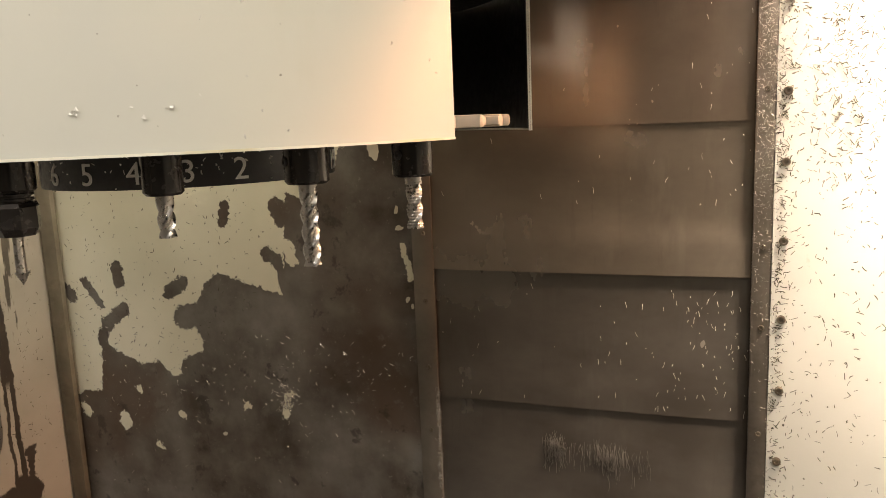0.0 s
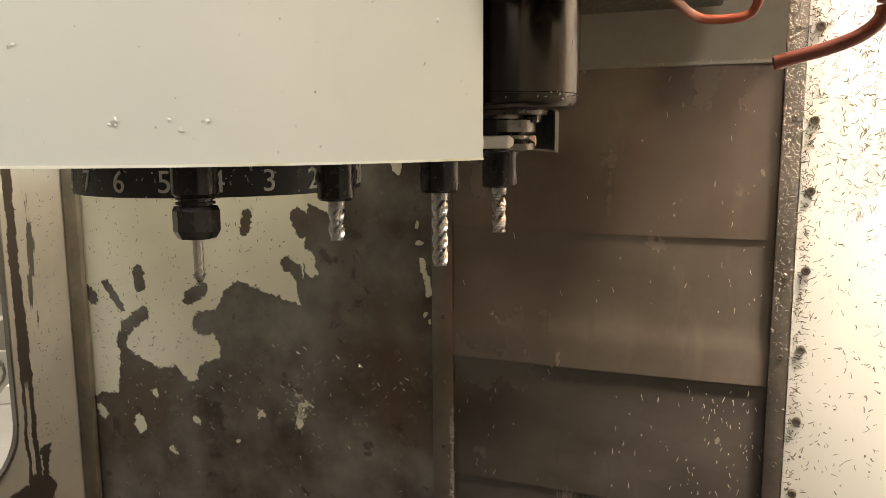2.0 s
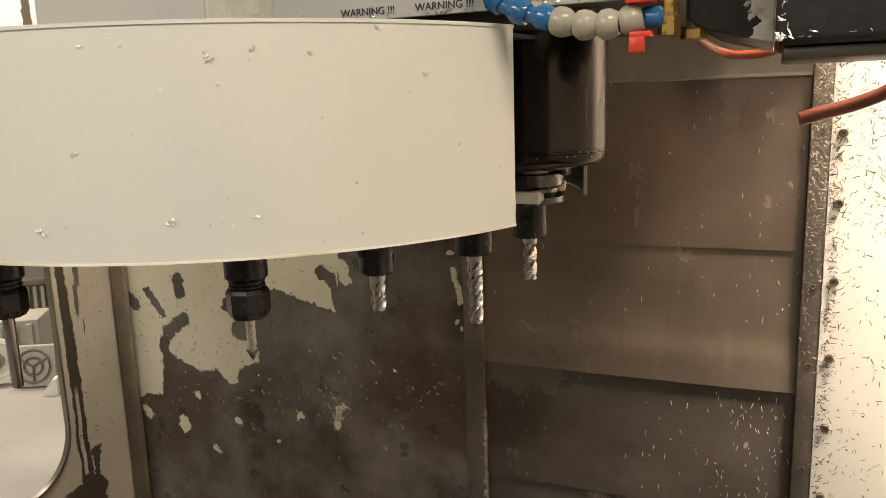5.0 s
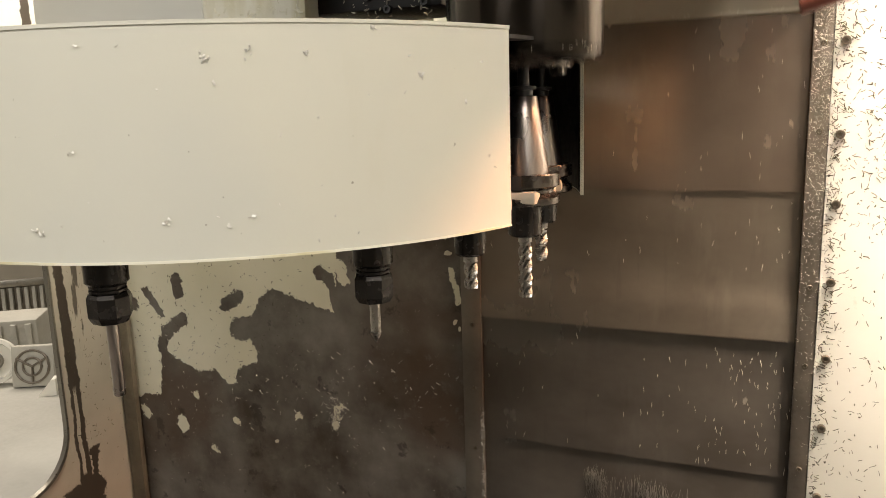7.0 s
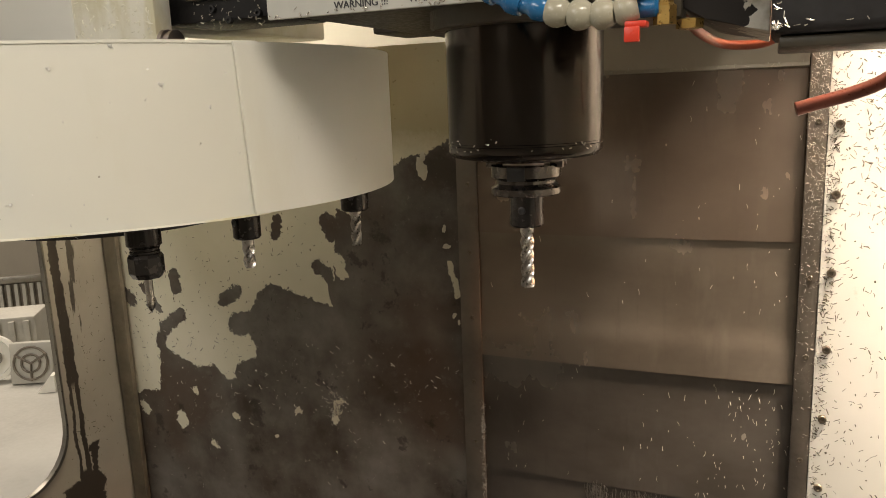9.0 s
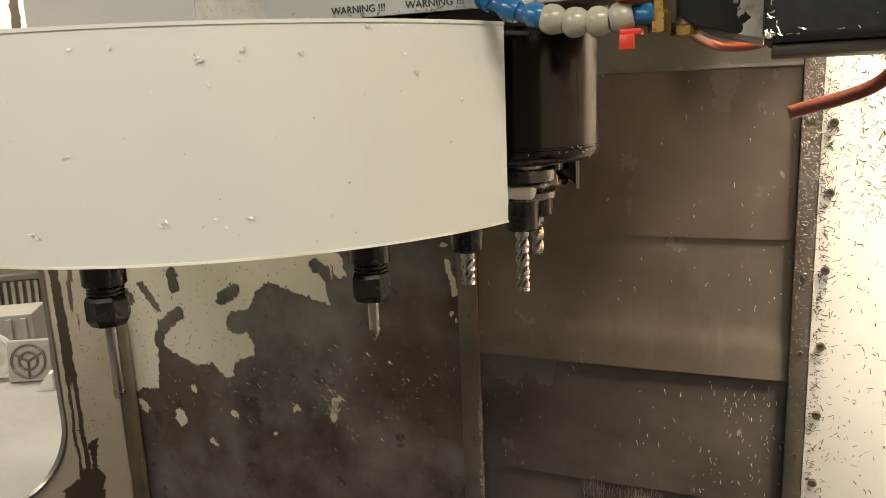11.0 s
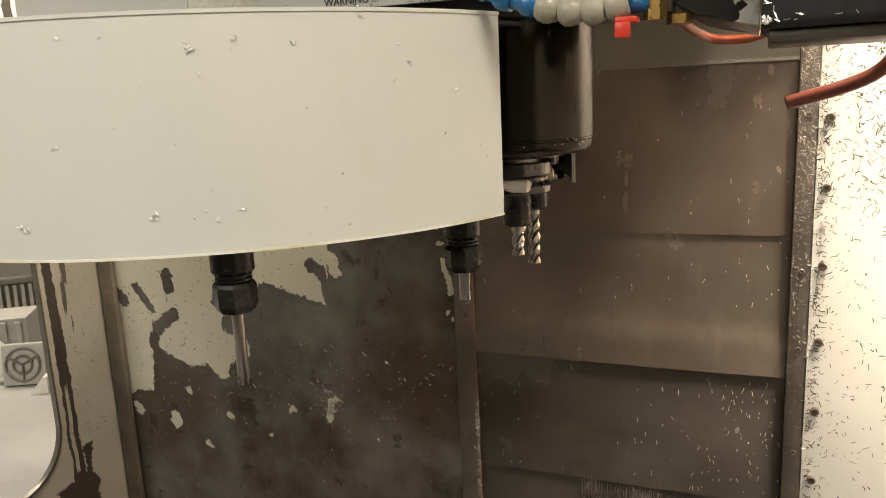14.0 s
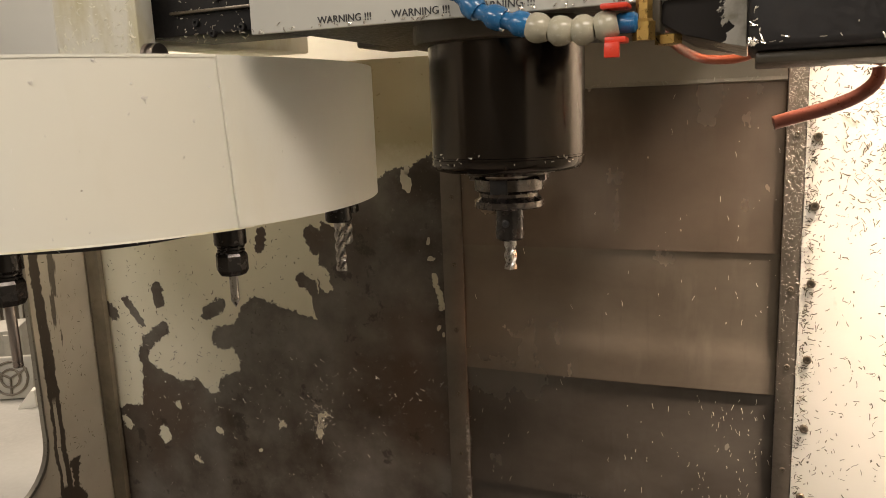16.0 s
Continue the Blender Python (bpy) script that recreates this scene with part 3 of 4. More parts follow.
def way_sheet(z0, z1, y, bend=0.5, coat="cover", label="brownish oily steel telescopic way cover sheet with scattered chips"):
    bm = bmesh.new()
    if bend > 1:
        step = tuple((h, d * 0.36) for h, d in ((0.100, 0), (0.085, 0.0006), (0.075, 0.0020), (0.066, 0.0049), (0.058, 0.0078), (0.050, 0.0098), (0.040, 0.0108), (0.026, 0.0110), (0.0, 0.0110)))
    else:
        step = tuple((h, d * bend) for h, d in ((0.085, 0.0006), (0.062, 0.0010), (0.052, 0.0020), (0.044, 0.0033), (0.036, 0.0042), (0.026, 0.0045), (0.0, 0.0045)))
    prof = [(0.0, z1)] + [(-d, z0 + h) for h, d in step] + [(0.001 - d, z0 + h) for h, d in reversed(step)] + [(0.001, z1)]
    ends = []
    for k in range(13):
        x = -0.262 + 0.526 * k / 12
        bulge = -0.0050 * math.sin(math.pi * k / 12)
        ends.append([bm.verts.new((x, y + d + bulge, z)) for d, z in prof])
    for a, b in zip(ends, ends[1:]):
        for q in range(len(prof)):
            r = (q + 1) % len(prof)
            bm.faces.new((a[q], a[r], b[r], b[q]))
    bm.faces.new(ends[0])
    bm.faces.new(ends[-1])
    ob = solid("way_cover_sheet", bm, M[coat], label, "way cover", group="way cover sheets")
    WAY.append(ob)
    return ob


way_sheet(1.255, 1.530, 0.5365, 0.2)
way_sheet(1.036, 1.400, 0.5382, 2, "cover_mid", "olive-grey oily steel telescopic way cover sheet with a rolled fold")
# lower two sheets coloured darker in place of the dark sill they reflect
way_sheet(0.822, 1.100, 0.5398, 0.3, "cover_dimmed", "oily steel way cover sheet, coloured dark like its reflection, with vertical chips")
way_sheet(0.30, 0.960, 0.5412, 0.5, "cover_dimmed", "oily steel way cover sheet at the bottom, coloured dark like its reflection")

# shell behind and around, mostly out of sight
solid("wall_back_high", box(X_LEFT, -0.303, 0.640, 0.646, 1.40, 2.6, 0), M["white"], "bright white inner panel behind the back wall's top edge", "wall", "structure")
solid("wall_back_upper", box(-0.30, 0.30, 0.62, 0.64, 0.3, 2.6, 0), M["dark_inside"], "dark machine column behind the way cover", "wall", "structure")
solid("wall_right", box(1.15, 1.17, -1.2, Y_BACK, 0.3, Z_TOP, 0), M["white"], "white painted enclosure side wall", "wall", "structure")
solid("floor_pan", box(-1.1, 1.15, -1.0, 0.60, 0.28, 0.30, 0), M["black"], "dark chip pan under the spindle", "pan", "structure")
solid("floor", box(-6, 6, -6, 6, -0.05, 0.0, 0), M["concrete"], "grey concrete workshop floor", "floor", "structure")
for nm, q in (("wall_shop_north", (-6, 6, 5.9, 6.0)), ("wall_shop_south", (-6, 6, -6.0, -5.9)), ("wall_shop_west", (-6.0, -5.9, -5.9, 5.9)), ("wall_shop_east", (5.9, 6.0, -5.9, 5.9))):
    solid(nm, box(*q, 0, 3.6, 0), M["shop_wall"], "plain pale workshop wall", "wall", "structure")
solid("ceiling", box(-6, 6, -6, 6, 3.6, 3.65, 0), M["shop_wall"], "pale workshop ceiling", "ceiling", "structure")
solid("wall_front_sill", box(-1.1, 1.15, -0.66, -0.60, 0.28, 0.67, 0.01), M["under"], "dark sill under the door opening", "wall", "structure")
base = solid("machine_base", box(-1.1, 1.15, -0.9, 0.60, 0.0, 0.28, 0.01), M["bench_part"], "pale machine base under the chip pan", "machine base")

# ---- spindle head ----
head = thing("spindle_head", pose(0, 0, 0), "grey machine spindle head with black spindle nose and coolant hoses", "spindle head")


def build_head():
    bm = box(-0.182, 0.182, -0.118, 0.29, 1.556, 2.15, 0.004)
    part("head_arm", box(-0.17, 0.17, 0.2905, 0.47, 1.578, 2.15, 0.004), M["under"], head)
    part("casting", bm, M["under"], head, "dark oily head casting")
    part("casting_lip", box(-0.280, -0.1825, 0.250, 0.352, 1.567, 1.612, 0.003), M["under"], head)
    part("front_cover", box(-0.182, 0.183, -0.1225, -0.1185, 1.551, 2.15, 0.0015), M["head"], head, "light grey painted front cover")
    bm = lathe(((0.02, 1.4285), (0.060, 1.4285), (0.0655, 1.4300), (0.0690, 1.4345), (0.0693, 1.4400), (0.0686, 1.4405), (0.0686, 1.4420), (0.0693, 1.4425), (0.0693, 1.515), (0.0693, 1.540), (0.060, 1.541)), 96)
    part("spindle_housing", bm, M["housing"], head, "glossy blackened steel spindle housing")
    bm = lathe(((0.055, 1.538), (0.080, 1.540), (0.082, 1.543), (0.082, 1.557), (0.05, 1.558)), 72)
    part("spindle_collar", bm, M["under"], head)
    bm = lathe(((0.0225, 1.4287), (0.030, 1.4250), (0.041, 1.4250), (0.043, 1.4287)), 48)
    part("spindle_nose", bm, M["flange"], head)
    for s in (-1, 1):
        part("drive_lug", box(s * 0.030 - 0.006, s * 0.030 + 0.006, -0.0075, 0.0075, 1.4185, 1.427, 0.001), M["flange"], head)
    # lettering on the front cover
    for x, z, tx in ((-0.094, 1.5575, "WARNING !!!"), (-0.029, 1.5575, "WARNING !!!"), (0.036, 1.5575, "WARNING !!!"), (-0.083, 1.579, "DRIVE LUGS WHEN")):
        words(tx, 0.0058, M["ink"], "lettering", head, pose(x, -0.1228, z, 90), "black warning lettering")
    # jointed coolant hose: blue links, then grey links
    path = [Vector(p) for p in ((0.000, -0.132, 1.585), (0.006, -0.134, 1.566), (0.021, -0.137, 1.553), (0.040, -0.139, 1.545), (0.058, -0.140, 1.540), (0.074, -0.140, 1.535), (0.090, -0.140, 1.534), (0.105, -0.140, 1.534), (0.120, -0.138, 1.537))]
    for i in range(8):
        a, b = path[i], path[i + 1]
        d = b - a
        ln = d.length
        prof = ((0.0060, 0), (0.0060, ln * 0.35), (0.0074, ln * 0.45), (0.0090, ln * 0.62), (0.0088, ln * 0.95), (0.0078, ln * 1.08)) if i < 4 else \
            ((0.0070, 0), (0.0098, ln * 0.22), (0.0104, ln * 0.45), (0.0098, ln * 0.7), (0.0074, ln * 0.98), (0.0070, ln * 1.0))
        bm = lathe(prof, 20, turn=Matrix.Translation(a) @ d.to_track_quat("Z", "Y").to_matrix().to_4x4())
        part("hose_link", bm, M["blue"] if i < 4 else M["grey"], head, "blue jointed coolant hose link" if i < 4 else "grey jointed coolant hose link")
    part("valve_body", lathe(((0.006, -0.008), (0.0070, -0.006), (0.0070, 0.004), (0.005, 0.006)), 20, turn=pose(0.127, -0.134, 1.537, 0, 90)), M["blue"], head, "blue coolant valve body")
    bm = box(0.110, 0.128, -0.150, -0.130, 1.5455, 1.549, 0.001)
    box(0.113, 0.123, -0.152, -0.147, 1.514, 1.524, 0.001, bm)
    box(0.113, 0.127, -0.150, -0.135, 1.5235, 1.5275, 0.001, bm)
    part("valve_lever", bm, M["red"], head, "red valve lever")
    part("fitting", lathe(((0.004, 0), (0.0075, 0), (0.0075, 0.012), (0.0055, 0.014), (0.0055, 0.03)), 6, turn=pose(0.136, -0.13, 1.525)), M["brass"], head, "tarnished brass fitting")
    part("fitting", lathe(((0.004, 0), (0.009, 0.001), (0.009, 0.007), (0.006, 0.008)), 6, turn=pose(0.150, -0.11, 1.522)), M["brass"], head, "tarnished brass fitting")
    part("manifold", box(0.130, 0.146, -0.125, -0.09, 1.53, 1.56, 0.002), M["under"], head)
    # dark bracket with flaking paint, and the black motor box beside it
    bm = bmesh.new()
    side = ((0.146, 1.536), (0.162, 1.527), (0.186, 1.521), (0.2005, 1.517), (0.2005, 1.640), (0.146, 1.640))
    rows = [[bm.verts.new((x, y, z)) for x, z in side] for y in (-0.118, 0.02)]
    for q in range(6):
        bm.faces.new((rows[0][q], rows[0][(q + 1) % 6], rows[1][(q + 1) % 6], rows[1][q]))
    bm.faces.new(rows[0])
    bm.faces.new(rows[1])
    bmesh.ops.bevel(bm, geom=bm.edges[:], offset=0.0015, segments=2, profile=0.5, affect="EDGES")
    part("bracket", bm, M["flaked"], head, "black cast bracket with flaked white paint")
    part("control_box", box(0.201, 0.42, -0.16, -0.03, 1.513, 1.75, 0.006, segs=3), M["black"], head, "black box bolted beside the head")
    part("box_base", box(0.206, 0.42, -0.150, -0.04, 1.505, 1.5125, 0.002), M["under"], head)
    chips("chips_on_control_box", 46, lambda g: (0.2025 + abs(g.gauss(0, 0.004)) if g.random() < 0.6 else g.uniform(0.203, 0.30), -0.160, g.uniform(1.516, 1.56) if g.random() < 0.6 else 1.516 + abs(g.gauss(0, 0.002))),
          M["chip"], "chips stuck to the box's edge", (0.002, 0.006), seed=41, parent=head, wide=(0.0002, 0.00045))
    chips("chips_under_head", 60, lambda g: (g.uniform(-0.18, 0.18), -0.1225, 1.5525 + abs(g.gauss(0, 0.0015))), M["chip"], "chips along the cover's lower edge", (0.0015, 0.005), seed=42, parent=head)
    chips("chips_on_apron", 40, lambda g: (g.uniform(-0.24, 0.25), 0.530, 1.509 + abs(g.gauss(0, 0.003))), M["chip_fine"], "chips along the apron's edge", (0.003, 0.008), seed=43, parent=head)
    chips("chips_on_spindle", 26, lambda g: (lambda a: (0.0693 * math.cos(a), 0.0693 * math.sin(a), 1.436 + abs(g.gauss(0, 0.006))))(radians(g.uniform(-150, -20))), M["chip_fine"], "tiny chips round the spindle nose", (0.001, 0.0025), seed=44, parent=head)
    part("orange_hose", tube([(0.122, 0.10, 1.550), (0.136, 0.15, 1.536), (0.150, 0.19, 1.528), (0.166, 0.20, 1.5245), (0.190, 0.20, 1.5245), (0.205, 0.20, 1.530), (0.212, 0.19, 1.545)], 0.0048), M["orange"], head, "orange plastic hose")
    part("copper_hose", tube([(0.222, 0.02, 1.463), (0.240, 0.022, 1.468), (0.262, 0.025, 1.474), (0.284, 0.027, 1.483), (0.297, 0.028, 1.496), (0.298, 0.028, 1.516)], 0.0056, ridges=0.03), M["copper"], head, "copper-red hose end")
    # apron that leads the way cover down
    bm = bmesh.new()
    prof = ((0.5300, 1.507), (0.5340, 1.505), (0.5340, 1.513), (0.475, 1.650), (0.472, 1.648), (0.5300, 1.512))
    rows = [[bm.verts.new((x, y, z)) for y, z in prof] for x in (-0.245, 0.2515)]
    for q in range(6):
        r = (q + 1) % 6
        bm.faces.new((rows[0][q], rows[0][r], rows[1][r], rows[1][q]))
    bm.faces.new(rows[0])
    bm.faces.new(rows[1])
    part("apron", bm, M["apron"], head, "grey-brown sheet apron above the way cover", smooth=0)


build_head()

# ---- tool carousel ----
CX, CY, ZC = -0.294, 0.0, 1.390
RP, RD, PHASE = 0.3016, 0.334, -2.24
HUB_X, HUB_Y = -0.0063, 0.0017
carousel = thing("tool_carousel", pose(CX, CY, ZC), "cream drum-shaped tool carousel cover with a side opening", "tool carousel")
EDGE = -19.4


def build_carousel():
    bm = arc_wall(RD - 0.002, RD, EDGE, -290, 0.0, 0.1505, 150)
    part("cover", bm, M["drum"], carousel, "cream painted curved sheet cover")
    # near-black sheet stands in for the shade inside the drum
    part("cover_shade_lining", arc_wall(RD - 0.0028, RD - 0.0022, EDGE - 1.0, -289, 0.002, 0.149, 100), M["dark_inside"], carousel)
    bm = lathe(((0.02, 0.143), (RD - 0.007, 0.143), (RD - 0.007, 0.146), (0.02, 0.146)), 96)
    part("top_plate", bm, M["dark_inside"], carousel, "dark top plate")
    table = part("turntable", lathe(((0.02, 0.012), (0.262, 0.012), (0.264, 0.015), (0.264, 0.024), (0.02, 0.026)), 80), M["black"], carousel, "black indexing disc")
    part("number_ring", lathe(((0.138, -0.034), (0.1415, -0.034), (0.142, -0.033), (0.142, 0.0115), (0.138, 0.0115)), 96), M["black"], table, "black ring with white pocket numbers")
    jaw = None
    for k in range(20):
        a = PHASE - 18 * k
        for s in (-1, 1):
            if jaw is None:
                bm = box(0.240, 0.322, 0.021, 0.031, 0.0065, 0.0175, 0.002)
                box(0.304, 0.3225, 0.0165, 0.030, 0.008, 0.016, 0.002, bm)
                jaw = mesh_from("gripper_jaw", bm, M["jaw"])
                bm = box(0.240, 0.322, -0.031, -0.021, 0.0065, 0.0175, 0.002)
                box(0.304, 0.3225, -0.030, -0.0165, 0.008, 0.016, 0.002, bm)
                jaw2 = mesh_from("gripper_jaw", bm, M["jaw"])
            ob = new("gripper_jaw", jaw if s > 0 else jaw2)
            ob.parent = table
            ob.matrix_basis = pose(0, 0, 0, 0, 0, a)
        n = k + 1
        b = -72.8 + 18 * (5 - n)
        c, s = math.cos(radians(b)), math.sin(radians(b))
        words(str(n), 0.020, M["digit"], "pocket_number", table, pose(0.1424 * c, 0.1424 * s, -0.021, 90, 0, b + 90), "white pocket number")
    # hanger pillar and drive box behind the drum
    part("pillar", box(-0.122, 0.020, 0.075, 0.105, 0.160, 0.75, 0.004), M["stained"], carousel, "cream pillar stained yellow")
    chips("chips_on_pillar", 260, lambda g: (g.uniform(-0.118, 0.016), 0.075, 0.165 + 0.22 * g.random() ** 1.3), M["chip_cream"], "cream-coated chips caked on the pillar", (0.003, 0.010), seed=52, parent=carousel, wide=(0.0004, 0.0009), lift=0.0001)
    part("side_panel", box(-0.40, -0.1235, 0.078, 0.104, 0.160, 0.75, 0.003), M["panel"], carousel, "smooth pale grey painted panel")
    # added block, mostly out of view, shades the back wall from wall_tube
    part("shade_block", box(-0.115, -0.004, 0.1055, 0.49, 0.20, 0.75, 0.004), M["stained"], carousel)
    part("drive_box", box(-0.003, 0.165, 0.12, 0.24, 0.200, 0.75, 0.004), M["black"], carousel, "black drive box with screws")
    part("boss", lathe(((0.012, 0), (0.016, 0.001), (0.016, 0.007), (0.013, 0.008), (0.013, 0.013), (0.015, 0.014), (0.015, 0.019), (0.010, 0.021)), 28, turn=pose(0.021, 0.088, 0.176, 0, 90)), M["ground"], carousel, "bright steel pivot boss")
    side_bolt = part("pillar_bolt", screw_head(0.008, 0.010), M["bolt"], carousel)
    side_bolt.matrix_basis = pose(-0.136, 0.078, 0.172)
    part("drive_rail", box(0.038, 0.164, 0.112, 0.1205, 0.226, 0.230, 0.001), M["bolt"], carousel)
    chips("chips_on_drive_box", 70, lambda g: (g.uniform(0.04, 0.16), 0.1195, 0.19 + abs(g.gauss(0, 0.04))), M["chip_fine"], "chips on the black drive box", (0.002, 0.007), seed=45, parent=carousel)
    part("mount", lathe(((0.05, 0.150), (0.10, 0.150), (0.10, 0.158), (0.05, 0.160)), 40), M["black"], carousel)
    me = mesh_from("drive_screw", screw_head(0.005, 0.005), M["black"])
    for x, z in ((0.075, 0.215), (0.110, 0.242), (0.145, 0.205), (0.150, 0.245), (0.100, 0.200)):
        ob = new("drive_screw", me)
        ob.parent = carousel
        ob.matrix_basis = pose(x, 0.12, z)
    bm = arc_wall(RD + 0.0012, RD + 0.0028, 12, 112, 0.001, 0.150, 48)
    for v in bm.verts:
        v.co = Matrix.Rotation(radians(1.35 * (1 - v.co.z / 0.152)), 3, "Z") @ v.co
    shutter = part("shutter", bm, M["drum"], carousel, "curved cream shutter that closes the opening")
    # same near-black sheet for the shade behind the shutter
    part("shutter_shade_lining", arc_wall(RD + 0.0003, RD + 0.0010, 14.2, 112, 0.003, 0.148, 48), M["dark_inside"], shutter)
    bm = arc_wall(RD + 0.003, RD + 0.0046, 12, 12.7, 0.001, 0.150, 3)
    for v in bm.verts:
        v.co = Matrix.Rotation(radians(1.35 * (1 - v.co.z / 0.152)), 3, "Z") @ v.co
    part("shutter_lip", bm, M["drum"], shutter)
    chips("chips_on_number_ring", 90, lambda g: (lambda q: (0.142 * math.cos(q), 0.142 * math.sin(q), -0.034 + 0.042 * g.random() ** 0.7))(radians(g.uniform(-160, -20))), M["chip_pale"],
          "pale specks on the number ring", (0.0012, 0.004), seed=47, parent=carousel)
    part("cover_rim", arc_wall(RD + 0.0001, RD + 0.0009, EDGE, -290, 0.1485, 0.1510, 120), M["drum"], carousel, "rolled upper edge of the cover")
    part("cover_hem", arc_wall(RD + 0.0001, RD + 0.0007, EDGE, -290, -0.0005, 0.0012, 120), M["stained"], carousel, "yellowed lower hem of the cover")
    return table, shutter


turntable, shutter = build_carousel()

# ---- tools ----


def flutes(radius, z0, z1, lobes, twist, depth=0.38, serrate=0.0):
    """A fluted cutter from z1 down to z0; twist in degrees per metre."""
    bm = bmesh.new()
    segs, rows = lobes * 12, max(8, int((z1 - z0) / 0.0008))
    rings = []
    for i in range(rows + 1):
        z = z1 + (z0 - z1) * i / rows
        ring = []
        for j in range(segs):
            a = 2 * math.pi * j / segs
            u = (a * lobes / (2 * math.pi)) % 1.0
            r = radius * (1 - depth * (max(0.0, math.sin(math.pi * u ** 1.6))) ** 0.9)
            r *= 1 - serrate * (i % 3 == 0)
            b = a + radians(twist) * (z - z1)
            ring.append(bm.verts.new((r * math.cos(b), r * math.sin(b), z)))
        rings.append(ring)
    for a, b in zip(rings, rings[1:]):
        for i in range(segs):
            j = (i + 1) % segs
            bm.faces.new((a[i], a[j], b[j], b[i]))
    bm.faces.new(rings[0])
    bm.faces.new(rings[-1])
    return bm


def holder(name, label, body_r, body_end):
    t = thing(name, pose(0, 0, 1.40), label, "tool holder", group="tools of the carousel")
    part("taper", lathe(((0.0222, 0.0215), (0.0222, 0.024), (0.0125, 0.0885), (0.0118, 0.0895)), 40), M["ground"], t, "bright ground steel taper")
    part("pull_stud", lathe(((0.0085, 0.0895), (0.0085, 0.0945), (0.0115, 0.095), (0.0115, 0.098), (0.0055, 0.0985), (0.0050, 0.116), (0.0076, 0.119), (0.0078, 0.124), (0.0066, 0.126)), 28), M["black"], t, "black pull stud")
    f = part("flange", lathe(((0.0200, -0.006), (0.0308, -0.006), (0.0318, -0.005), (0.0318, 0.0005), (0.0265, 0.0045), (0.0265, 0.0075), (0.0318, 0.0105), (0.0318, 0.0205), (0.0308, 0.0217), (0.0222, 0.0217)), 56), M["flange"], t, "grooved steel flange", smooth=22)
    for s in (-1, 1):
        part("drive_slot", box(-0.008, 0.008, s * 0.0295 - 0.0028, s * 0.0295 + 0.0028, 0.0085, 0.0212, 0.0004), M["black"], f)
    part("body", lathe(((body_r - 0.002, body_end), (body_r, body_end + 0.002), (body_r, -0.010), (body_r + 0.001, -0.0065), (0.019, -0.006)), 40), M["holder"], t)
    return t


def end_mill(name, label, body_r, body_end, r, tip, lobes, twist, serrate=0.0, shank=0.006):
    t = holder(name, label, body_r, body_end)
    me = screw_head(0.0036, 0.0015)
    b = part("set_screw", me, M["black"], t)
    b.matrix_basis = pose(0, -body_r + 0.0006, (body_end - 0.006) / 2 + 0.001)
    part("shank", lathe(((r * 0.98, body_end - shank), (r, body_end - shank + 0.0005), (r, body_end + 0.004)), 28), M["cutter"], t)
    part("cutter", flutes(r, tip, body_end - shank + 0.001, lobes, twist, serrate=serrate), M["cutter"], t, "bright spiral-fluted cutter")
    return t


def collet(name, label, tool):
    t = holder(name, label, 0.0150, -0.031)
    part("neck", lathe(((0.0110, -0.0375), (0.0110, -0.0362), (0.0128, -0.0358), (0.0128, -0.0345), (0.0110, -0.0340), (0.0110, -0.0330), (0.0128, -0.0326), (0.0128, -0.0315), (0.0110, -0.0300)), 28), M["holder"], t)
    part("collet_nut", lathe(((0.0090, -0.0590), (0.0122, -0.0585), (0.0138, -0.0560), (0.0152, -0.0535), (0.0152, -0.0400), (0.0138, -0.0372), (0.0105, -0.0365)), 8), M["holder"], t, "black octagonal collet nut", smooth=15)
    if tool == "drill":
        part("cutter", flutes(0.0052, -0.0830, -0.057, 2, 250, 0.42), M["cutter"], t, "short spotting drill")
        part("tip", lathe(((0.0003, -0.0910), (0.0046, -0.0828)), 16), M["cutter"], t)
    else:
        part("probe_pin", lathe(((0.0036, -0.1135), (0.0042, -0.1125), (0.0042, -0.056)), 24), M["ground"], t, "long plain steel pin")
    return t


TOOLS = {
    0: end_mill("roughing_mill_holder", "black tool holder with a serrated roughing end mill", 0.0160, -0.038, 0.0066, -0.079, 4, 6600, 0.10),
    1: end_mill("end_mill_holder", "black tool holder with a long fluted end mill", 0.0155, -0.036, 0.0064, -0.094, 4, 7000),
    2: end_mill("end_mill_holder", "black tool holder with a short fluted end mill", 0.0130, -0.037, 0.0058, -0.065, 4, 7400),
    3: collet("collet_chuck", "black collet chuck holding a short spotting drill", "drill"),
    5: collet("collet_chuck", "black collet chuck holding a long plain pin", "pin"),
}

# ---- chips and small things ----


def near(rng, x, z, sx, sz):
    return rng.gauss(x, sx), rng.gauss(z, sz)


def on_white(rng):
    u = rng.random()
    if u < 0.30:
        x, z = near(rng, 0.365, 1.44, 0.034, 0.09)
    elif u < 0.62:
        x, z = abs(rng.gauss(0, 0.012)) + 0.282, rng.uniform(0.75, 1.7)
    elif u < 0.67:
        x, z = near(rng, 0.2935, rng.choice(BOLT_Z) - 0.008, 0.007, 0.010)
    else:
        x, z = rng.uniform(0.285, 0.46), rng.uniform(0.75, 1.7)
    return max(x, 0.281), Y_BACK - 0.012, z


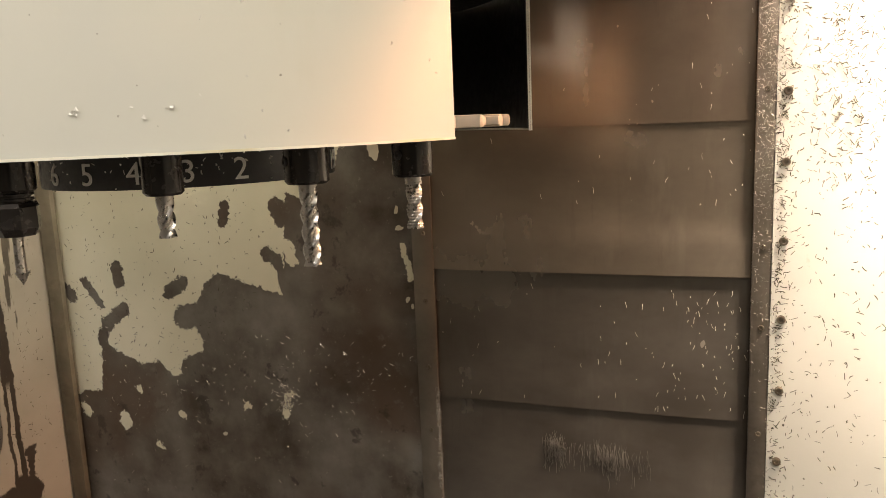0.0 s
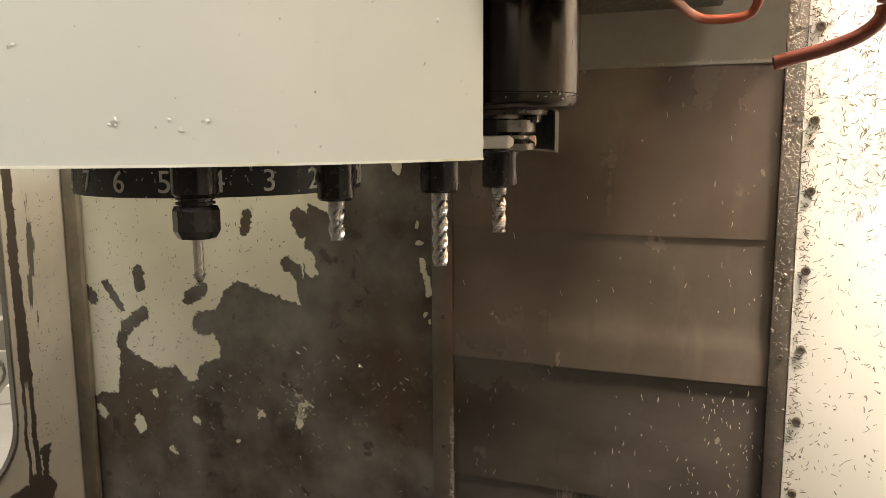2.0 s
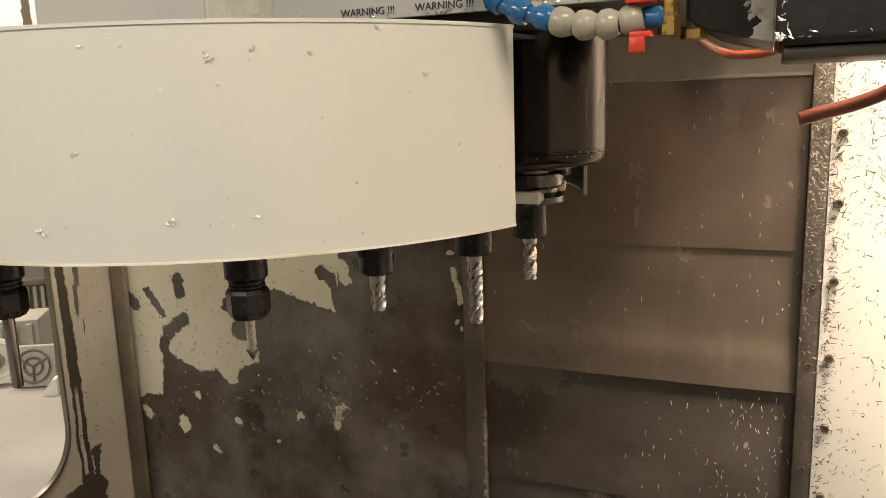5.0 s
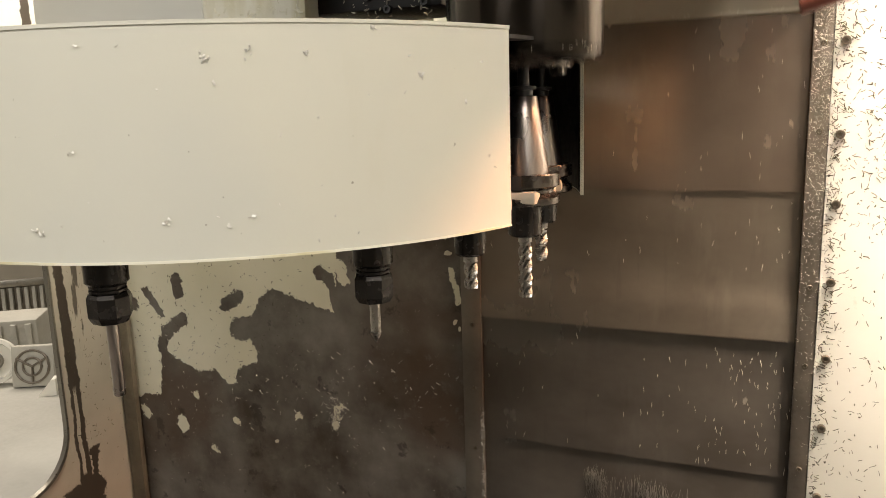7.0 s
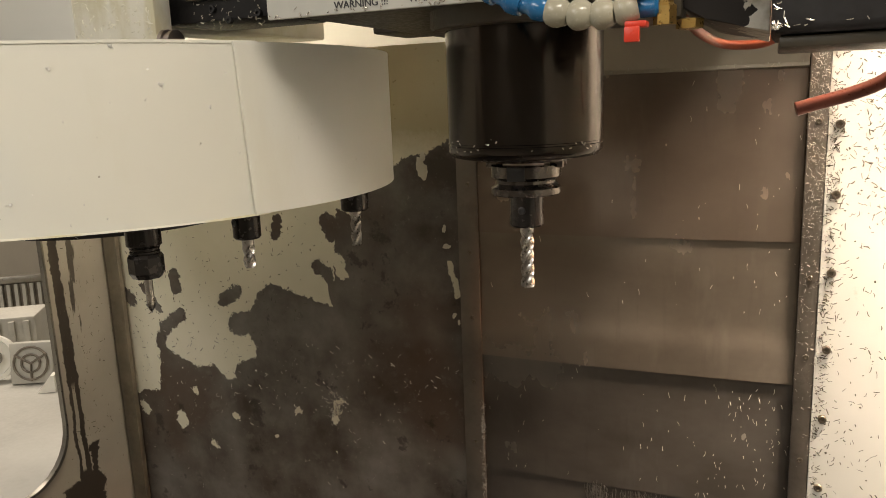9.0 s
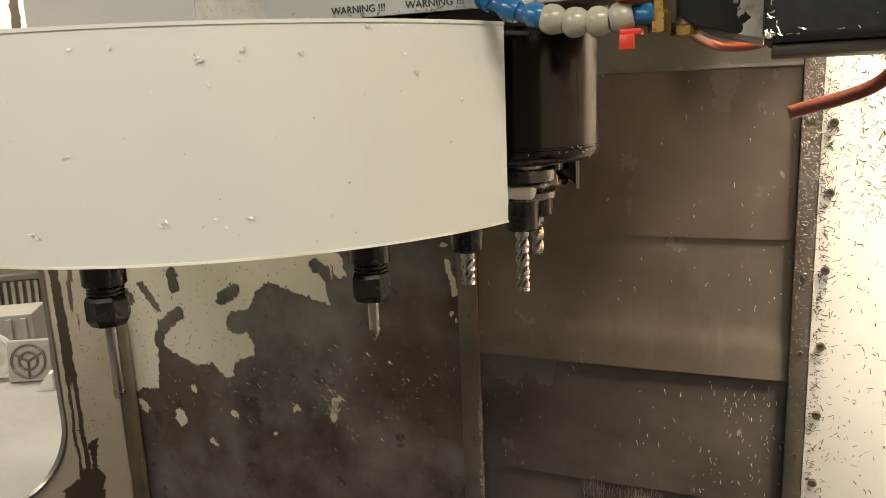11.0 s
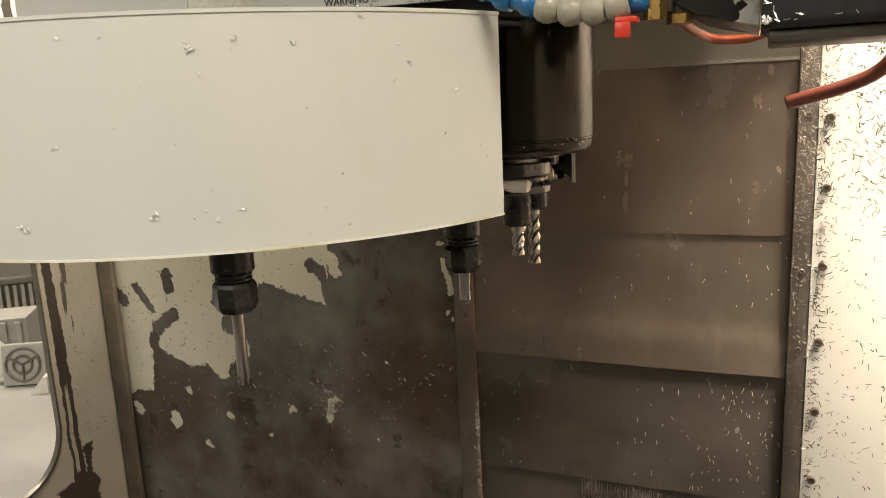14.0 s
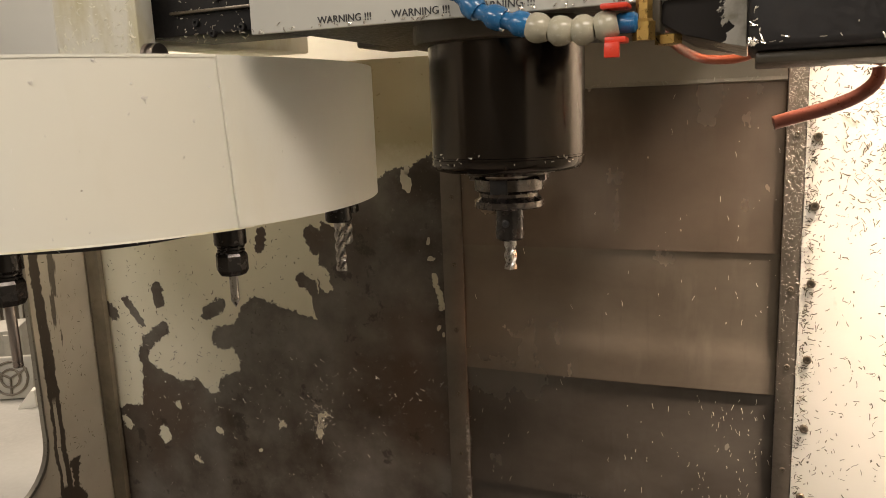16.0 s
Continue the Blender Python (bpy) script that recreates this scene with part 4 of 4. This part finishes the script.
chips("chips_on_white_wall", 1500, on_white, M["chip_dark"], "curled metal chips stuck to the white wall", (0.0025, 0.0100), seed=3, wide=(0.00025, 0.0007))
chips("chips_on_right_strip", 1300, lambda g: (g.uniform(0.254, 0.279), Y_BACK - 0.010, 1.70 - abs(g.gauss(0, 0.27))), M["chip_fine"], "fine bright chips on the edge strip", (0.0018, 0.006), seed=4, wide=(0.0002, 0.00042))
chips("chips_on_right_strip_edge", 260, lambda g: (g.gauss(0.281, 0.004), Y_BACK - 0.0125, g.uniform(0.7, 1.7)), M["chip_fine"], "fine bright chips along the strip's edge", (0.0015, 0.006), seed=5)


def on_peeled(rng):
    if rng.random() < 0.25:
        x, z = near(rng, -0.553, 0.90, 0.012, 0.022)
    else:
        x, z = rng.uniform(-1.05, -0.29), 1.02 - abs(rng.gauss(0, 0.13))
    return x, Y_BACK, z


chips("chips_on_peeled_wall", 240, on_peeled, M["chip"], "bright chips stuck to the peeled wall", (0.003, 0.011), seed=6, wide=(0.0004, 0.0009))
chips("dark_flecks_on_peeled_wall", 220, lambda g: (g.uniform(-1.06, -0.6), Y_BACK, g.uniform(1.0, 1.35)), M["chip_dark"], "dark chips stuck to the cream paint", (0.003, 0.008), seed=7)
chips("chips_beside_left_strip", 300, lambda g: (g.gauss(-0.247, 0.0022), Y_BACK - 0.005, g.choice((0.95 - abs(g.gauss(0, 0.11)), g.gauss(0.90, 0.022), g.gauss(0.80, 0.03)))), M["chip"], "chips packed along the strip", (0.002, 0.007), seed=8)
chips("chips_on_side_wall", 140, lambda g: (X_LEFT, g.uniform(0.39, 0.50), g.uniform(0.8, 1.3)), M["chip_dark"], "dark chips on the side wall", (0.004, 0.010), seed=9, axis="x", out=1)


def paint_flakes(spots):
    """Ragged islands of cream paint left on the bared steel: x, z, half width, half height, lean."""
    rng = random.Random(71)
    bm = bmesh.new()
    for x, z, rx, rz, lean in spots:
        ring = []
        for i in range(18):
            a = 2 * math.pi * i / 18
            k = rng.uniform(0.68, 1.15)
            u, v = rx * k * math.cos(a), rz * k * math.sin(a)
            ring.append((x + u + lean * v, z + v))
        top = [bm.verts.new((u, Y_BACK - 0.0007, v)) for u, v in ring]
        low = [bm.verts.new((u, Y_BACK + 0.0005, v)) for u, v in ring]
        bm.faces.new(top)
        for i in range(18):
            j = (i + 1) % 18
            bm.faces.new((top[i], top[j], low[j], low[i]))
    return solid("paint_flakes", bm, M["flake_cream"], "ragged islands of cream paint on the bared wall", "paint flakes", "stuff", smooth=0)


paint_flakes(((-0.349, 1.362, 0.013, 0.019, -0.25), (-0.346, 1.382, 0.006, 0.010, 0.1), (-0.311, 1.258, 0.004, 0.008, 0.2), (-0.307, 1.227, 0.008, 0.005, 0.0),
              (-0.297, 1.102, 0.004, 0.006, 0.3), (-0.289, 1.090, 0.003, 0.005, 0.0), (-0.700, 0.815, 0.006, 0.004, 0.4)))


def on_sheet(x, y, z):
    """A place on a bowed way cover sheet."""
    return x, y - 0.0050 * math.sin(math.pi * (x + 0.262) / 0.526), z


for i, (z0, z1, y, n) in enumerate(((1.265, 1.49, 0.5365, 18), (1.14, 1.25, 0.5382, 26), (0.83, 1.03, 0.5385, 110))):
    chips("chips_on_way_cover", n, lambda g: on_sheet(0.25 - min(0.5, abs(g.gauss(0, 0.11))) if g.random() < 0.7 else g.uniform(-0.24, 0.25), y, g.uniform(z0, z1)),
          M["chip_fine"], "fine chips on the way cover", (0.003, 0.010), seed=20 + i, parent=WAY[i], lift=0.0006, wide=(0.0002, 0.00042), turned=(1.1, 2.0))
# pale slivers stand in for vertical glints on the scratched sheet
chips("streaks_on_way_cover", 330, lambda g: (lambda x: on_sheet(x, 0.5412, 0.812 - 0.10 * x - abs(g.gauss(0, 0.017))))(g.choice((g.uniform(-0.065, 0.11), g.gauss(-0.045, 0.008), g.gauss(0.045, 0.018)))), M["chip_smear"],
      "pale vertical slivers for the glints of fine scratches on the lowest sheet", (0.008, 0.042), seed=29, parent=WAY[3], lift=0.0003, wide=(0.00010, 0.00030), turned=(1.53, 1.61))

CLUMPS = ((-63.9, 0.026), (-57.4, 0.023), (-47.7, 0.130), (-40.0, 0.146), (-73.6, 0.071), (-58.4, 0.127), (-53.8, 0.132), (-34.0, 0.115), (-54.5, 0.027), (-79.0, 0.022))


def on_drum(rng):
    if rng.random() < 0.7:
        a, z = rng.choice(CLUMPS)
        a, z = a + rng.gauss(0, 0.25), z + rng.gauss(0, 0.0012)
    else:
        a, z = rng.uniform(-125, -22), rng.uniform(0.005, 0.145)
    return RD * math.cos(radians(a)), RD * math.sin(radians(a)), z


chips("chips_on_drum", 120, on_drum, M["chip_pale"], "tiny chips on the drum cover", (0.001, 0.0035), seed=31, parent=carousel)

# ---- beyond the side window ----
bench = thing("workbench", pose(-2.2, 1.15, 0), "pale grey workbench beyond the side window", "workbench")
part("benchtop", box(-0.9, 0.95, -2.3, 0.9, 0.545, 0.585, 0.004), M["bench"], bench)
for x, y in ((-0.8, -2.2), (0.85, -2.2), (-0.8, 0.8), (0.85, 0.8)):
    part("leg", box(x - 0.03, x + 0.03, y - 0.03, y + 0.03, 0, 0.545, 0.003), M["bench_part"], bench)


def fan_guard(m):
    t = thing("cooling_fan", m, "square pale fan with a round guard on the bench", "fan")
    bm = box(-0.07, 0.07, -0.02, 0.02, 0, 0.14, 0.006)
    part("fan_frame", bm, M["bench_part"], t)
    for r in (0.03, 0.055):
        bm = bmesh.new()
        tube([(r * math.cos(a), -0.024, 0.07 + r * math.sin(a)) for a in (2 * math.pi * i / 12 for i in range(13))], 0.004, 6, bm)
        part("guard_ring", bm, M["strip"], t)
    for a in (30, 150, 270):
        c, s = math.cos(radians(a)), math.sin(radians(a))
        part("guard_spoke", tube([(0, -0.024, 0.07), (0.06 * c, -0.024, 0.07 + 0.06 * s)], 0.004, 6), M["strip"], t)
    return t


fan_guard(pose(-2.055, 1.046, 0.585, -10, 0, 28))
gear = thing("motor_unit", pose(-2.42, 1.24, 0.585, 0, 0, 35), "pale cast motor unit on the bench", "motor")
part("motor_case", box(-0.13, 0.13, -0.09, 0.09, 0, 0.165, 0.010), M["bench_part"], gear)
for i in range(5):
    part("cooling_fin", box(-0.11 + i * 0.05, -0.09 + i * 0.05, -0.102, -0.0905, 0.02, 0.15, 0.002), M["bench_part"], gear)
wheel = thing("flanged_wheel", pose(-2.215, 1.03, 0.585 + 0.078, 78, 0, 35), "white flanged wheel leaning on the bench", "wheel")
part("rim", lathe(((0.030, 0.0), (0.072, 0.0), (0.078, 0.006), (0.078, 0.030), (0.066, 0.034), (0.060, 0.018), (0.030, 0.016)), 40), M["white"], wheel)
part("hub", lathe(((0.010, -0.004), (0.027, -0.004), (0.030, 0.002), (0.030, 0.046), (0.022, 0.050), (0.018, 0.040)), 28), M["frame_metal"], wheel)
rad = thing("perforated_rack", pose(-2.68, 1.46, 0.585, -6, 0, 38), "grey perforated metal rack standing on the bench", "rack")
part("rack_frame", box(-0.19, 0.19, 0, 0.02, 0, 0.235, 0.004), M["strip"], rad)
part("rack_top", box(-0.19, 0.19, -0.03, 0.0, 0.205, 0.235, 0.004), M["frame_metal"], rad)
for i in range(13):
    part("rib", box(-0.180 + i * 0.0292, -0.166 + i * 0.0292, -0.020, 0, 0.01, 0.20, 0.002), M["bench_part"], rad)
stop = thing("plastic_wedge", pose(-1.945, 1.005, 0.585, 0, 0, 35), "small white plastic wedge on the bench", "wedge")
bm = bmesh.new()
rows = [[bm.verts.new((x, y, z)) for x, z in ((-0.028, 0.0), (0.028, 0.0), (0.028, 0.055), (0.016, 0.055))] for y in (-0.02, 0.02)]
for q in range(4):
    bm.faces.new((rows[0][q], rows[0][(q + 1) % 4], rows[1][(q + 1) % 4], rows[1][q]))
bm.faces.new(rows[0])
bm.faces.new(rows[1])
part("wedge_block", bm, M["white"], stop, smooth=0)

# ---- what moves ----


def glide(keys, t):
    """Straight lines between (time, value) keys."""
    if t <= keys[0][0]:
        return keys[0][1]
    for (t0, v0), (t1, v1) in zip(keys, keys[1:]):
        if t <= t1:
            return v0 + (v1 - v0) * (t - t0) / (t1 - t0)
    return keys[-1][1]


UP, OUT = 0.132, 1.0
FALL = ((0, 1.0), (0.06, 0.84), (0.16, 0.60), (0.26, 0.38), (0.36, 0.21), (0.46, 0.09), (0.56, 0.04), (0.66, 0.015), (0.86, 0))
RISE = ((0, 0), (0.06, 0.04), (0.16, 0.22), (0.26, 0.42), (0.36, 0.62), (0.46, 0.83), (0.54, 0.96), (0.62, 1.0))
LIFT = [(0, UP)]
for start, shape in ((0.72, FALL), (5.15, RISE), (6.86, FALL), (11.28, RISE), (13.04, FALL)):
    LIFT += [(start + a, UP * b) for a, b in shape]
SLIDE = [(0, 0)]
BACK = ((0, 0), (0.07, 0.06), (0.17, 0.22), (0.27, 0.42), (0.37, 0.62), (0.47, 0.80), (0.57, 0.97), (0.62, 1.0))
for start, way in ((2.16, 1), (4.26, -1), (8.33, 1), (9.73, -1), (14.49, 1)):
    SLIDE += [(start + a, OUT * (b if way > 0 else 1 - b)) for a, b in BACK]
STEP = [(0, -1.0), (0.05, -0.97), (0.1, -0.83), (0.2, -0.40), (0.3, -0.04), (0.35, 0.0), (6.24, 0.0), (6.3, 0.15), (6.4, 0.57), (6.5, 0.90), (6.56, 1.0),
        (12.34, 1.0), (12.4, 1.06), (12.5, 1.42), (12.6, 1.90), (12.66, 2.0)]
HELD = {0: (2.1, 4.9), 1: (8.3, 10.37), 2: (14.45, 99)}
STAMPS = sorted({round(t, 2) for keys in (LIFT, SLIDE, STEP) for t, _ in keys} | {0.0, SECONDS})


def stamps(*tracks):
    return sorted({round(t, 2) for keys in tracks for t, _ in keys} | {0.0, SECONDS})


def carried(t):
    """The carousel's pose: it swings out along a shallow arc."""
    f = glide(SLIDE, t)
    return pose(CX - 0.2276 * f, CY + 0.0204 * f, ZC - 0.0033 * f, 0, 0, -2.0 * f)


def motions():
    walk(head, [(t, pose(0, 0, glide(LIFT, t))) for t in stamps(LIFT)])
    for ob, share in zip(WAY, (1.0, 0.925, 0.84, 0.4)):
        walk(ob, [(t, pose(0, 0, share * glide(LIFT, t))) for t in stamps(LIFT)])
    walk(carousel, [(t, carried(t)) for t in stamps(SLIDE)])
    walk(shutter, [(t, pose(0, 0, 0, 0, 0, -35.5 * min(1.0, max(0.0, (glide(SLIDE, t) - 0.52) / 0.46)))) for t in stamps(SLIDE)])
    walk(turntable, [(t, pose(HUB_X, HUB_Y, 0, 0, 0, 18 * glide(STEP, t) + 0.6 * glide(SLIDE, t))) for t in stamps(STEP, SLIDE)])
    for i, tool in TOOLS.items():
        a, b = HELD.get(i, (99, 99))
        rows = []
        for t in STAMPS:
            if a <= t <= b:
                rows.append((t, pose(0, 0, 1.40)))
            else:
                ang = PHASE - 18 * (i - glide(STEP, t)) + 0.6 * glide(SLIDE, t)
                rows.append((t, carried(t) @ pose(HUB_X, HUB_Y, 1.40 - ZC, 0, 0, ang) @ pose(RP, 0, 0)))
        walk(tool, rows)


motions()
